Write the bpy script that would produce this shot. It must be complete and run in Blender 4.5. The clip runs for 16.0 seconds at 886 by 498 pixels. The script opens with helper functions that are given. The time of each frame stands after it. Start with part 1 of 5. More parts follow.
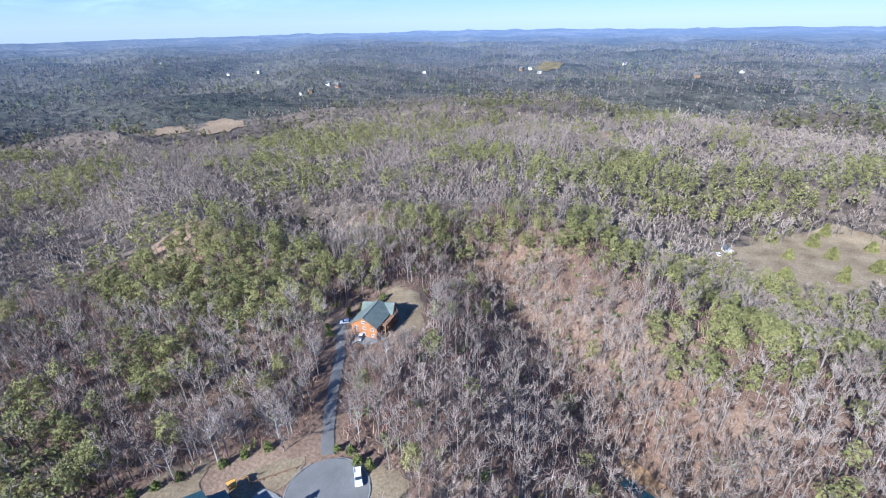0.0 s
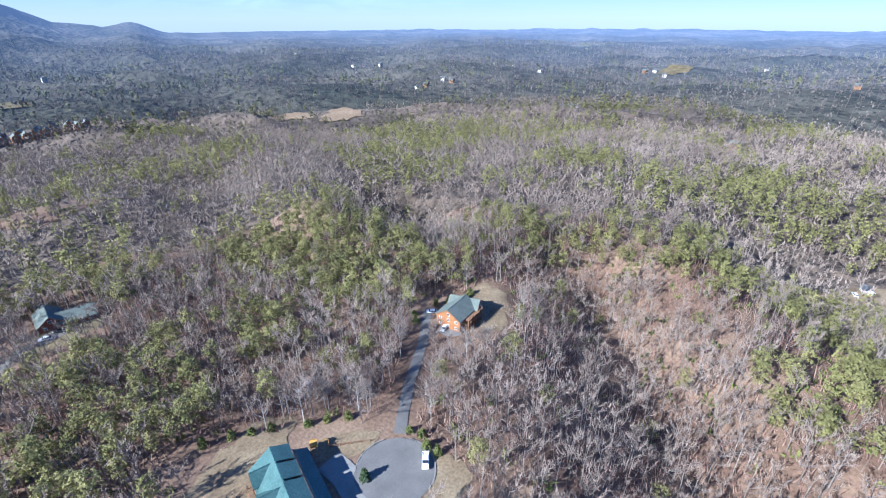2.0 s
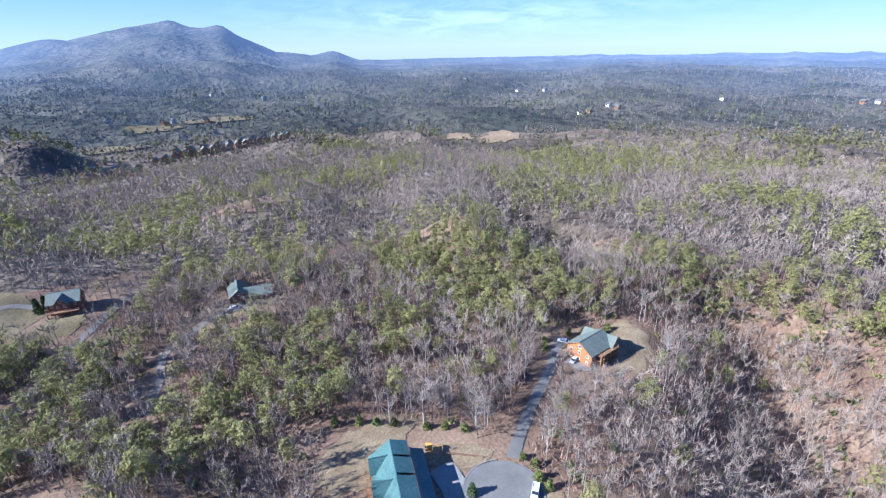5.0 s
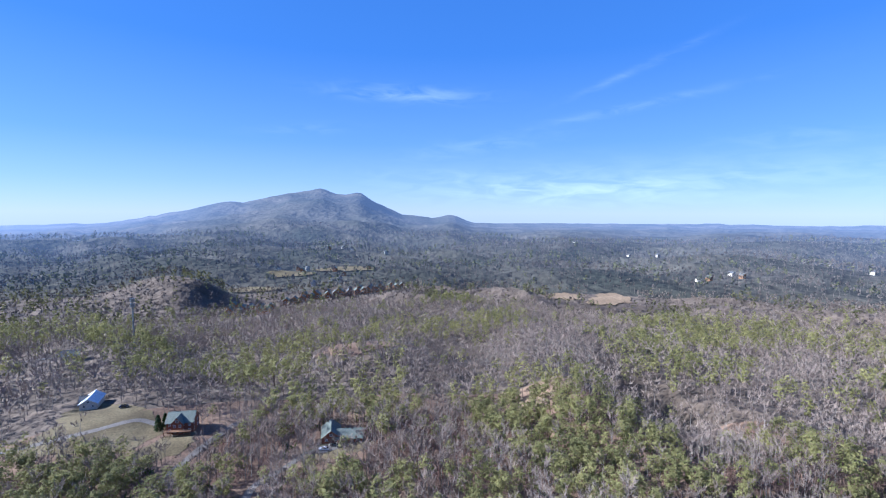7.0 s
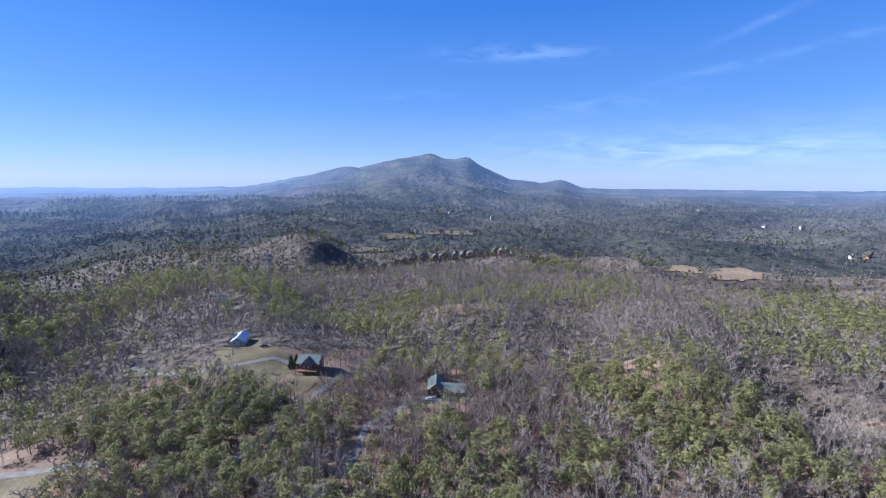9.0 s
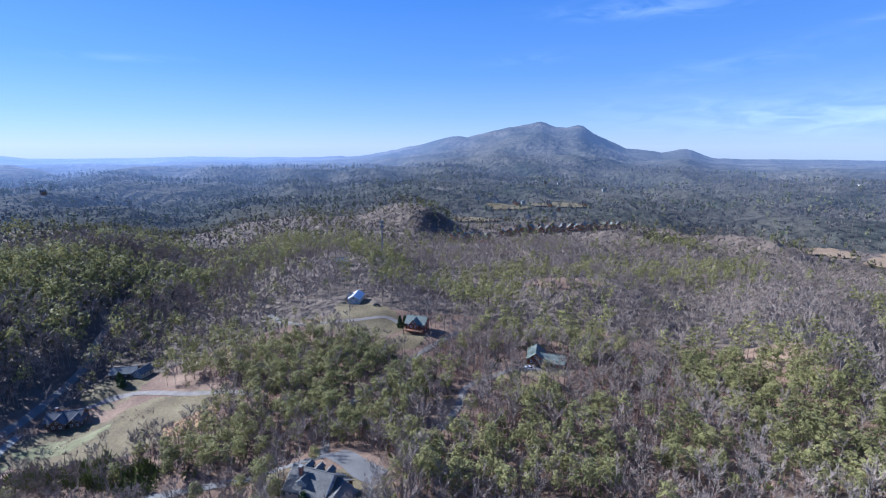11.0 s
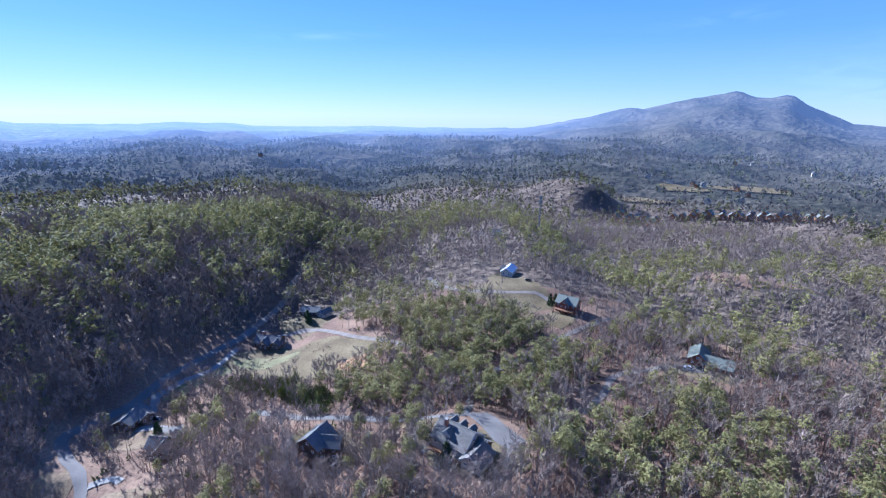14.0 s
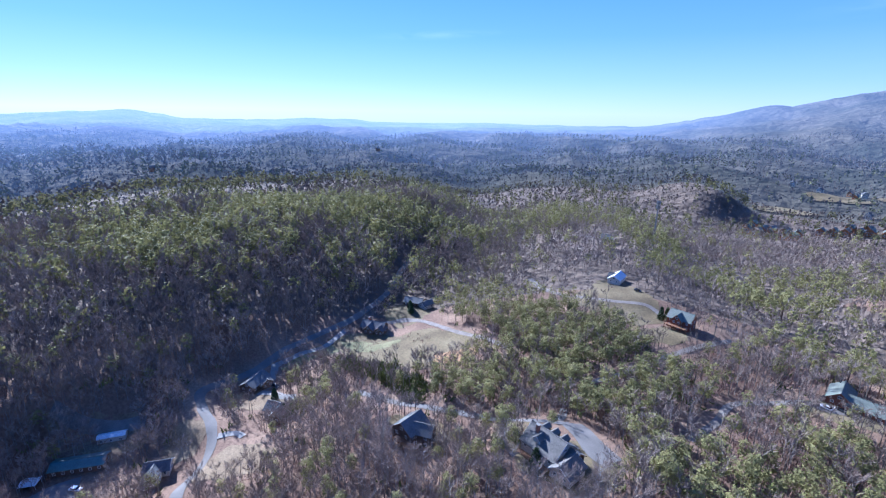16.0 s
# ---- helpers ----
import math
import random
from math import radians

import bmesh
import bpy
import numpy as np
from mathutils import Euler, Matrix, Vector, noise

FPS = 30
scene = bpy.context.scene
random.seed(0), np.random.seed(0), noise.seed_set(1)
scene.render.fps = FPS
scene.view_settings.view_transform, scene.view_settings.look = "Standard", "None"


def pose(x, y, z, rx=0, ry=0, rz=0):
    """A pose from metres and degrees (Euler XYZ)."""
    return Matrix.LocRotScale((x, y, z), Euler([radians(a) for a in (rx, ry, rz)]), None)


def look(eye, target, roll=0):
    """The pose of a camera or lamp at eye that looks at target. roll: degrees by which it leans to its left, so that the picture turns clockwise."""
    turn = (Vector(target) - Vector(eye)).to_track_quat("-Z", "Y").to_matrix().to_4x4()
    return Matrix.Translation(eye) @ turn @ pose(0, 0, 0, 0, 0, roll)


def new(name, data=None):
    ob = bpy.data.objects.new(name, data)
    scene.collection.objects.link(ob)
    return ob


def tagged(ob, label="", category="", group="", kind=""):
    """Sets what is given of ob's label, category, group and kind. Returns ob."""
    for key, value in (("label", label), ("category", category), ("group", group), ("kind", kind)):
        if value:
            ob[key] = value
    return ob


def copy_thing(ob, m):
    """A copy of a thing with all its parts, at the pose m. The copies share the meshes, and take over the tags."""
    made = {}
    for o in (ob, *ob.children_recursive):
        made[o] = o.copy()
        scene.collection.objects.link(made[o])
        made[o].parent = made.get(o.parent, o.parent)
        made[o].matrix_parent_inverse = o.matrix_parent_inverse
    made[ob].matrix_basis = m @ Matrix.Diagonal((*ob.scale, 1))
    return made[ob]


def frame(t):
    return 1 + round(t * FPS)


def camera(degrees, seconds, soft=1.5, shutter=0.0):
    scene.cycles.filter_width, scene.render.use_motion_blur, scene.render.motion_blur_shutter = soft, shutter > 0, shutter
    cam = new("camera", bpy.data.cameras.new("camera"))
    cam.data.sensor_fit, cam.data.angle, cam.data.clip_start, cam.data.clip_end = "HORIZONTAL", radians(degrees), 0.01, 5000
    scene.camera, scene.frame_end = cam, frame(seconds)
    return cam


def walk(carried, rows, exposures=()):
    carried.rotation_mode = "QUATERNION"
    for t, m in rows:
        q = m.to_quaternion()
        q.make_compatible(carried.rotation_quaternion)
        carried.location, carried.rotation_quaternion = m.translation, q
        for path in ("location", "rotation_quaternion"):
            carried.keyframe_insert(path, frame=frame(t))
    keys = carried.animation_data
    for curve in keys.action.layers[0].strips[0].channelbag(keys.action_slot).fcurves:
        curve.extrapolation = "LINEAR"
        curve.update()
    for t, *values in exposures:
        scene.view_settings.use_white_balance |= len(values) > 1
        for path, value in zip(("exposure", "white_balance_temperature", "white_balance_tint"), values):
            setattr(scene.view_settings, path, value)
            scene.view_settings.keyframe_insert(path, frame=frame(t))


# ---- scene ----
cam = camera(86.73, 16.0, soft=1.2)
# seconds, east, north, height, heading, tilt, lean
PATH = [
 (0.0, -0.1, 11.36, 111.17, 59.11, -25.98, -1.04), (0.5, -0.25, 10.78, 111.42, 55.83, -26.0, -0.86),
 (1.0, -0.41, 10.28, 111.79, 52.63, -26.05, -0.61), (1.5, -0.68, 9.69, 112.19, 49.45, -26.11, -0.39),
 (2.0, -0.99, 9.16, 112.63, 46.29, -26.19, -0.14), (2.5, -1.18, 8.7, 112.9, 43.12, -26.21, 0.09),
 (3.0, -1.34, 8.25, 113.0, 40.01, -26.28, 0.29), (5.3, -0.45, 6.62, 112.27, 25.2, -21.42, -0.63),
 (5.5, -0.35, 6.52, 112.14, 23.92, -18.68, -0.48), (6.0, -0.07, 6.27, 111.69, 20.87, -12.41, -0.09),
 (6.5, 0.18, 5.57, 111.29, 17.62, -6.36, 0.15), (7.0, 0.36, 4.84, 111.23, 14.4, -4.39, 0.24),
 (7.5, 0.52, 4.01, 111.42, 11.19, -3.79, 0.26), (8.0, 0.59, 2.95, 111.65, 7.94, -3.73, 0.33),
 (8.5, 0.34, 1.53, 111.97, 4.7, -5.93, 0.3), (9.0, 0.0, 0.0, 112.3, 1.48, -8.72, 0.32),
 (11.5, 0.61, -5.75, 113.23, -14.67, -13.19, 0.17), (12.0, 0.71, -6.34, 113.48, -17.86, -14.31, 0.25),
 (12.5, 0.81, -6.75, 113.8, -21.11, -15.01, 0.38), (13.0, 0.83, -7.22, 114.14, -24.33, -15.4, 0.49),
 (13.5, 0.67, -7.6, 114.47, -27.52, -15.61, 0.5), (14.0, 0.47, -7.92, 114.72, -30.69, -15.78, 0.67),
 (14.5, 0.38, -8.23, 114.96, -33.88, -15.92, 0.81), (15.0, 0.56, -8.3, 115.2, -37.15, -16.05, 0.9),
 (15.5, 0.87, -8.23, 115.47, -40.52, -16.18, 0.92), (16.0, 1.16, -8.1, 115.77, -43.83, -16.29, 0.91)]


def aim(x, y, z, heading, tilt, lean):
    a, p = radians(heading), radians(tilt)
    eye = Vector((x, y, z))
    way = Vector((math.sin(a) * math.cos(p), math.cos(a) * math.cos(p), math.sin(p)))
    return look(eye, eye + way * 100, lean)


EXPOSURE = [(0.0, 1.44, 4750, 9), (3.0, 1.62, 4750, 10), (5.5, 1.66, 4780, 12), (7.0, 1.42, 4780, 13), (9.0, 1.18, 4780, 13), (12.5, 1.4, 4650, 15), (16.0, 1.66, 4560, 18)]
walk(cam, [(t, aim(*row)) for t, *row in PATH], EXPOSURE)

# ---- light ----
SUN_HEADING, SUN_HEIGHT = -80, 30
world = bpy.data.worlds.new("sky")
scene.world = world
world.use_nodes = True
wn, wl = world.node_tree.nodes, world.node_tree.links
wn.clear()
sky = wn.new("ShaderNodeTexSky")
sky.sky_type, sky.sun_disc = "NISHITA", False
sky.sun_elevation, sky.sun_rotation = radians(SUN_HEIGHT), radians(SUN_HEADING)
sky.air_density, sky.dust_density, sky.ozone_density, sky.altitude = 1.0, 0.1, 5.0, 800
bg = wn.new("ShaderNodeBackground")
bg.inputs["Strength"].default_value = 0.05
wo = wn.new("ShaderNodeOutputWorld")
wt = wn.new("ShaderNodeTexCoord")
sep = wn.new("ShaderNodeSeparateXYZ")
wl.new(wt.outputs["Generated"], sep.inputs[0])


def wmath(op, a, b=None):
    """One arithmetic step of the sky."""
    n = wn.new("ShaderNodeMath")
    n.operation = op
    for i, v in enumerate((a, b)):
        if v is None:
            continue
        if isinstance(v, (int, float)):
            n.inputs[i].default_value = v
        else:
            wl.new(v, n.inputs[i])
    return n.outputs[0]


# clear winter air: pale at the skyline, deep blue above, over the sun-side glow of the sky texture
clear = wn.new("ShaderNodeValToRGB")
for p, c in ((0.0, (0.66, 0.71, 0.81)), (0.06, (0.44, 0.565, 0.79)), (0.14, (0.25, 0.42, 0.76)), (0.31, (0.105, 0.27, 0.69)), (1.0, (0.06, 0.15, 0.46))):
    e = clear.color_ramp.elements[0] if p == 0 else clear.color_ramp.elements[-1] if p == 1 else clear.color_ramp.elements.new(p)
    e.color = (*c, 1)
wl.new(sep.outputs["Z"], clear.inputs["Fac"])
tone = wn.new("ShaderNodeVectorMath")
tone.operation = "SCALE"
tone.inputs["Scale"].default_value = 8.0
wl.new(clear.outputs["Color"], tone.inputs[0])
air = wn.new("ShaderNodeMix")
air.data_type = "RGBA"
air.inputs[0].default_value = 0.68
wl.new(sky.outputs[0], air.inputs[6])
wl.new(tone.outputs[0], air.inputs[7])
# thin cirrus: heading, height over the skyline, half length, half width (degrees), slope, weight
heading = wmath("MULTIPLY", wmath("ARCTAN2", sep.outputs["X"], sep.outputs["Y"]), 57.2958)
climb = wmath("MULTIPLY", wmath("ARCSINE", sep.outputs["Z"]), 57.2958)
wisp = wn.new("ShaderNodeCombineXYZ")
wl.new(wmath("MULTIPLY", heading, 0.22), wisp.inputs[0])
wl.new(wmath("MULTIPLY", climb, 0.9), wisp.inputs[1])
streak = wn.new("ShaderNodeTexNoise")
streak.inputs["Scale"].default_value, streak.inputs["Detail"].default_value, streak.inputs["Distortion"].default_value = 1.0, 7, 0.9
wl.new(wisp.outputs[0], streak.inputs["Vector"])
frayed = wmath("MAXIMUM", wmath("MULTIPLY", wmath("SUBTRACT", streak.outputs["Fac"], 0.36), 2.6), 0.0)
cover = 0.0
for h, c, ln, wd, slope, w in ((10.0, 13.8, 7.5, 0.8, -0.03, 0.42), (18.5, 7.9, 8.0, 0.9, 0.12, 0.2), (35.5, 11.6, 10.0, 0.45, 0.14, 0.2), (36.5, 15.6, 6.0, 0.4, 0.35, 0.22),
                               (14.0, 4.4, 8.0, 0.8, 0.0, 0.14), (50.0, 7.5, 5.0, 0.8, 0.0, 0.16), (-45.0, 8.2, 5.0, 0.35, 0.05, 0.2), (30.0, 2.6, 16.0, 1.5, 0.0, 0.7), (48.0, 4.0, 30.0, 2.0, 0.0, 0.2), (-2.0, 9.5, 5.0, 0.6, 0.1, 0.12)):
    u = wmath("SUBTRACT", heading, h)
    v = wmath("SUBTRACT", wmath("SUBTRACT", climb, c), wmath("MULTIPLY", u, slope))
    q = wmath("ADD", wmath("POWER", wmath("ABSOLUTE", wmath("DIVIDE", u, ln)), 2), wmath("POWER", wmath("ABSOLUTE", wmath("DIVIDE", v, wd)), 2))
    cover = wmath("ADD", wmath("MULTIPLY", wmath("EXPONENT", wmath("MULTIPLY", q, -1.0)), w), cover)
veil = wn.new("ShaderNodeMix")
veil.data_type = "RGBA"
veil.inputs[7].default_value = (6.8, 7.6, 8.8, 1)
wl.new(wmath("MINIMUM", wmath("MULTIPLY", cover, frayed), 0.8), veil.inputs[0])
wl.new(air.outputs[2], veil.inputs[6])
wl.new(veil.outputs[2], bg.inputs["Color"])
wl.new(bg.outputs[0], wo.inputs["Surface"])

sun_data = bpy.data.lights.new("sun", "SUN")
sun_data.energy, sun_data.angle, sun_data.color = 5.0, radians(0.5), (1.0, 0.90, 0.75)
sun = new("sun", sun_data)
_a, _e = radians(SUN_HEADING), radians(SUN_HEIGHT)
_s = Vector((math.sin(_a) * math.cos(_e), math.cos(_a) * math.cos(_e), math.sin(_e)))
sun.matrix_world = look(_s * 400, (0, 0, 0))


# ---- materials ----
def mat(name, stops, scale, rough=0.85, metal=0.0, fine=None, bump=0.3, bump_size=0.1, coords="Object", spec=0.3, vary=0.28):
    """Noise-mottled surface: colour stops over a large noise, a finer noise over it, relief."""
    m = bpy.data.materials.new(name)
    m.use_nodes = True
    n, l = m.node_tree.nodes, m.node_tree.links
    b = n["Principled BSDF"]
    b.inputs["Roughness"].default_value, b.inputs["Metallic"].default_value = rough, metal
    b.inputs["Specular IOR Level"].default_value = spec
    geo = n.new("ShaderNodeNewGeometry")
    src = geo.outputs["Position"]
    if coords == "Object":
        tc = n.new("ShaderNodeTexCoord")
        src = tc.outputs["Object"]
    big = n.new("ShaderNodeTexNoise")
    big.inputs["Scale"].default_value, big.inputs["Detail"].default_value = scale, 5
    l.new(src, big.inputs["Vector"])
    ramp = n.new("ShaderNodeValToRGB")
    el = ramp.color_ramp.elements
    while len(el) < len(stops):
        el.new(0.5)
    for i, (p, c) in enumerate(stops):
        el[i].position, el[i].color = p, (*c, 1)
    l.new(big.outputs["Fac"], ramp.inputs["Fac"])
    small = n.new("ShaderNodeTexNoise")
    small.inputs["Scale"].default_value, small.inputs["Detail"].default_value = fine or scale * 9, 4
    l.new(src, small.inputs["Vector"])
    rng = n.new("ShaderNodeMapRange")
    rng.inputs["From Min"].default_value, rng.inputs["From Max"].default_value = 0.3, 0.7
    rng.inputs["To Min"].default_value, rng.inputs["To Max"].default_value = 1 - vary, 1 + vary
    l.new(small.outputs["Fac"], rng.inputs["Value"])
    mul = n.new("ShaderNodeMix")
    mul.data_type, mul.blend_type = "RGBA", "MULTIPLY"
    mul.inputs[0].default_value = 1.0
    l.new(ramp.outputs["Color"], mul.inputs[6])
    l.new(rng.outputs["Result"], mul.inputs[7])
    l.new(mul.outputs[2], b.inputs["Base Color"])
    if bump:
        bp = n.new("ShaderNodeBump")
        bp.inputs["Strength"].default_value, bp.inputs["Distance"].default_value = bump, bump_size
        l.new(small.outputs["Fac"], bp.inputs["Height"])
        l.new(bp.outputs["Normal"], b.inputs["Normal"])
    return m


M = {}
M["litter"] = mat("leaf_litter", [(0.3, (0.112, 0.068, 0.044)), (0.5, (0.176, 0.113, 0.073)), (0.7, (0.25, 0.17, 0.11))], 0.03, 0.95, fine=0.9, bump=0.6, bump_size=0.4, coords="World")
M["bark"] = mat("grey_bark", [(0.3, (0.14, 0.117, 0.098)), (0.55, (0.20, 0.172, 0.147)), (0.75, (0.28, 0.247, 0.215))], 0.06, 0.9, fine=1.5, bump=0, coords="World")
M["twig"] = mat("bare_twigs", [(0.3, (0.175, 0.132, 0.104)), (0.55, (0.25, 0.196, 0.157)), (0.75, (0.315, 0.256, 0.208))], 0.02, 0.9, fine=0.4, bump=0, coords="World")
M["needle"] = mat("pine_needles", [(0.3, (0.148, 0.14, 0.05)), (0.5, (0.215, 0.20, 0.07)), (0.7, (0.285, 0.262, 0.096))], 0.05, 0.8, fine=0.6, bump=0, coords="World")
M["pine_bark"] = mat("pine_bark", [(0.3, (0.10, 0.07, 0.05)), (0.7, (0.18, 0.13, 0.1))], 0.2, 0.9, bump=0, coords="World")
M["pale_bark"] = mat("pale_bark", [(0.3, (0.17, 0.155, 0.142)), (0.55, (0.26, 0.243, 0.225)), (0.75, (0.38, 0.36, 0.34))], 0.15, 0.9, fine=1.5, bump=0, coords="World")
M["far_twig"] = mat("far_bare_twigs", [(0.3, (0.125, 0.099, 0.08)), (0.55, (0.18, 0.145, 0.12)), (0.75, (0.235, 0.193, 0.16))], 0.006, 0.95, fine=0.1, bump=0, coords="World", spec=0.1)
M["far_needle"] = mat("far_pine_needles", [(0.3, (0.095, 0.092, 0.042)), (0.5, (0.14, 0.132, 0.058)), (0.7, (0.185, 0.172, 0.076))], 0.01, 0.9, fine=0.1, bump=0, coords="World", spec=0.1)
M["meadow"] = mat("dull_winter_meadow", [(0.3, (0.09, 0.068, 0.034)), (0.5, (0.135, 0.104, 0.052)), (0.72, (0.185, 0.148, 0.078))], 0.07, 0.95, fine=1.0, bump=0.4, bump_size=0.15, coords="World")
M["dry_grass"] = mat("dry_grass", [(0.3, (0.15, 0.105, 0.06)), (0.5, (0.21, 0.155, 0.09)), (0.72, (0.28, 0.215, 0.13))], 0.09, 0.95, fine=1.3, bump=0.4, bump_size=0.15, coords="World")
M["asphalt"] = mat("worn_asphalt", [(0.3, (0.125, 0.116, 0.104)), (0.7, (0.168, 0.157, 0.142))], 0.15, 0.9, fine=2.5, bump=0.2, bump_size=0.02, coords="World", vary=0.09)
M["concrete"] = mat("pale_concrete", [(0.3, (0.20, 0.188, 0.165)), (0.7, (0.26, 0.246, 0.218))], 0.2, 0.85, fine=2.0, bump=0.2, bump_size=0.02, coords="World", vary=0.09)
M["gravel"] = mat("gravel_track", [(0.3, (0.145, 0.125, 0.105)), (0.7, (0.215, 0.19, 0.16))], 0.2, 0.95, fine=3.0, bump=0.4, bump_size=0.05, coords="World")
M["clay"] = mat("orange_clay", [(0.3, (0.22, 0.13, 0.06)), (0.7, (0.34, 0.21, 0.10))], 0.1, 0.95, fine=1.0, bump=0.4, bump_size=0.1, coords="World")


# ---- lie of the land ----
def sstep(a, b, v):
    t = np.clip((v - a) / (b - a), 0, 1)
    return t * t * (3 - 2 * t)


_rng = np.random.RandomState(11)
_lat = _rng.rand(256, 256)


def vnoise(x, y):
    """Smooth lattice noise, -1 to 1."""
    xi, yi = np.floor(x).astype(int), np.floor(y).astype(int)
    fx, fy = x - xi, y - yi
    fx, fy = fx * fx * fx * (fx * (fx * 6 - 15) + 10), fy * fy * fy * (fy * (fy * 6 - 15) + 10)
    a, b = _lat[xi % 256, yi % 256], _lat[(xi + 1) % 256, yi % 256]
    c, d = _lat[xi % 256, (yi + 1) % 256], _lat[(xi + 1) % 256, (yi + 1) % 256]
    return ((a * (1 - fx) + b * fx) * (1 - fy) + (c * (1 - fx) + d * fx) * fy) * 2 - 1


def fbm(x, y, octaves=4):
    s, k = 0, 1.0
    for i in range(octaves):
        s = s + k * vnoise(x * 2 ** i + 17.3 * i, y * 2 ** i - 9.1 * i)
        k *= 0.5
    return s


def along(x, y, pts):
    """Distance to a line of points."""
    best = np.full(np.shape(x), 1e9)
    for (ax, ay), (bx, by) in zip(pts, pts[1:]):
        dx, dy = bx - ax, by - ay
        t = np.clip(((x - ax) * dx + (y - ay) * dy) / (dx * dx + dy * dy), 0, 1)
        best = np.minimum(best, np.hypot(x - ax - t * dx, y - ay - t * dy))
    return best


def bump(x, y, cx, cy, sx, sy, turn=0):
    c, s = math.cos(radians(turn)), math.sin(radians(turn))
    u, v = (x - cx) * c + (y - cy) * s, -(x - cx) * s + (y - cy) * c
    return np.exp(-(u / sx) ** 2 - (v / sy) ** 2)


VALLEY = [(-150, -120), (-185, 20), (-228, 60), (-225, 128), (-248, 200), (-300, 275), (-330, 360), (-380, 520)]
GULLY = [(40, 0), (118, 8), (128, 28), (150, 54), (185, 90)]
PINE_RIDGE = [(165, 150), (205, 126), (235, 95), (245, 60), (225, 10)]
# level places: east, north, height, radius
PADS = [(54, 80, 0, 16), (128, 121, 0, 14), (36, 92, 0, 16), (20, 118, 0.5, 12), (84, 106, 0, 7), (104, 120, 0, 7),
        (8.7, 232, 0, 14), (-69, 256, 3, 12), (-125, 300, 5, 10), (-177, 392, 4, 10), (-222, 163, -22, 12),
        (-225, 202, -17, 10), (-219, 82, -26, 14), (-191, 80, -24, 11), (-114, 95, -5, 11), (-59, 113, 4, 18),
        (-215, 8, -29, 18), (-193, 28, -29, 10), (300, -42, -20, 58), (405, 600, -52, 55), (475, 705, -36, 60), (412, 748, -36, 36),
        (-20, 790, -30, 50), (60, 825, -29, 50), (130, 862, -28, 40), (-105, 735, -33, 45), (-120, 940, -34, 60), (50, 1110, -24, 70)]


# wooded hills: east, north, height of the crest, half lengths along and across, turn
HILLS = [(-75, 385, -24, 60, 32, 150), (125, 415, -26, 55, 40, 60), (140, 240, 14, 24, 60, -8), (186, 224, -24, 23, 48, -8), (-475, 0, 10, 90, 120, 95), (-470, 150, 14, 110, 115, 100), (-400, 330, 8, 120, 90, 130), (-620, 90, -34, 60, 260, 10), (-780, 160, -6, 110, 200, 15), (-720, 520, -8, 220, 120, 130),
         (-170, 400, 6, 70, 50, 150), (-330, 560, -12, 130, 70, 120), (-235, 835, 8, 125, 58, 130), (-110, 620, -26, 110, 70, 20), (-300, 1190, 2, 230, 95, 150), (-560, 900, -14, 220, 90, 140),
         (100, 520, -22, 90, 70, 30), (330, 480, -22, 130, 80, -35), (620, 1000, -22, 260, 80, -30), (800, 620, -24, 240, 80, -50)]
# skyline: heading, height at the crest
CREST = np.array([(-125, 60), (-95, 58), (-86, 58), (-77, 100), (-72, 34), (-66, 24), (-59, 48), (-50, 16), (-43, 8), (-39, 24), (-34, 4), (-30, 2), (-24, 14),
                  (-19.5, 40), (-13.5, 134), (-10.9, 190), (-8.3, 190), (-4.3, 265), (0.1, 326), (1.6, 272), (2.6, 270), (4.5, 298), (6.0, 212), (9.3, 95), (13, 60),
                  (15.4, 101), (17.8, 26), (20.9, 5), (26, 12), (40, 22), (60, 30), (80, 25), (125, 30)])


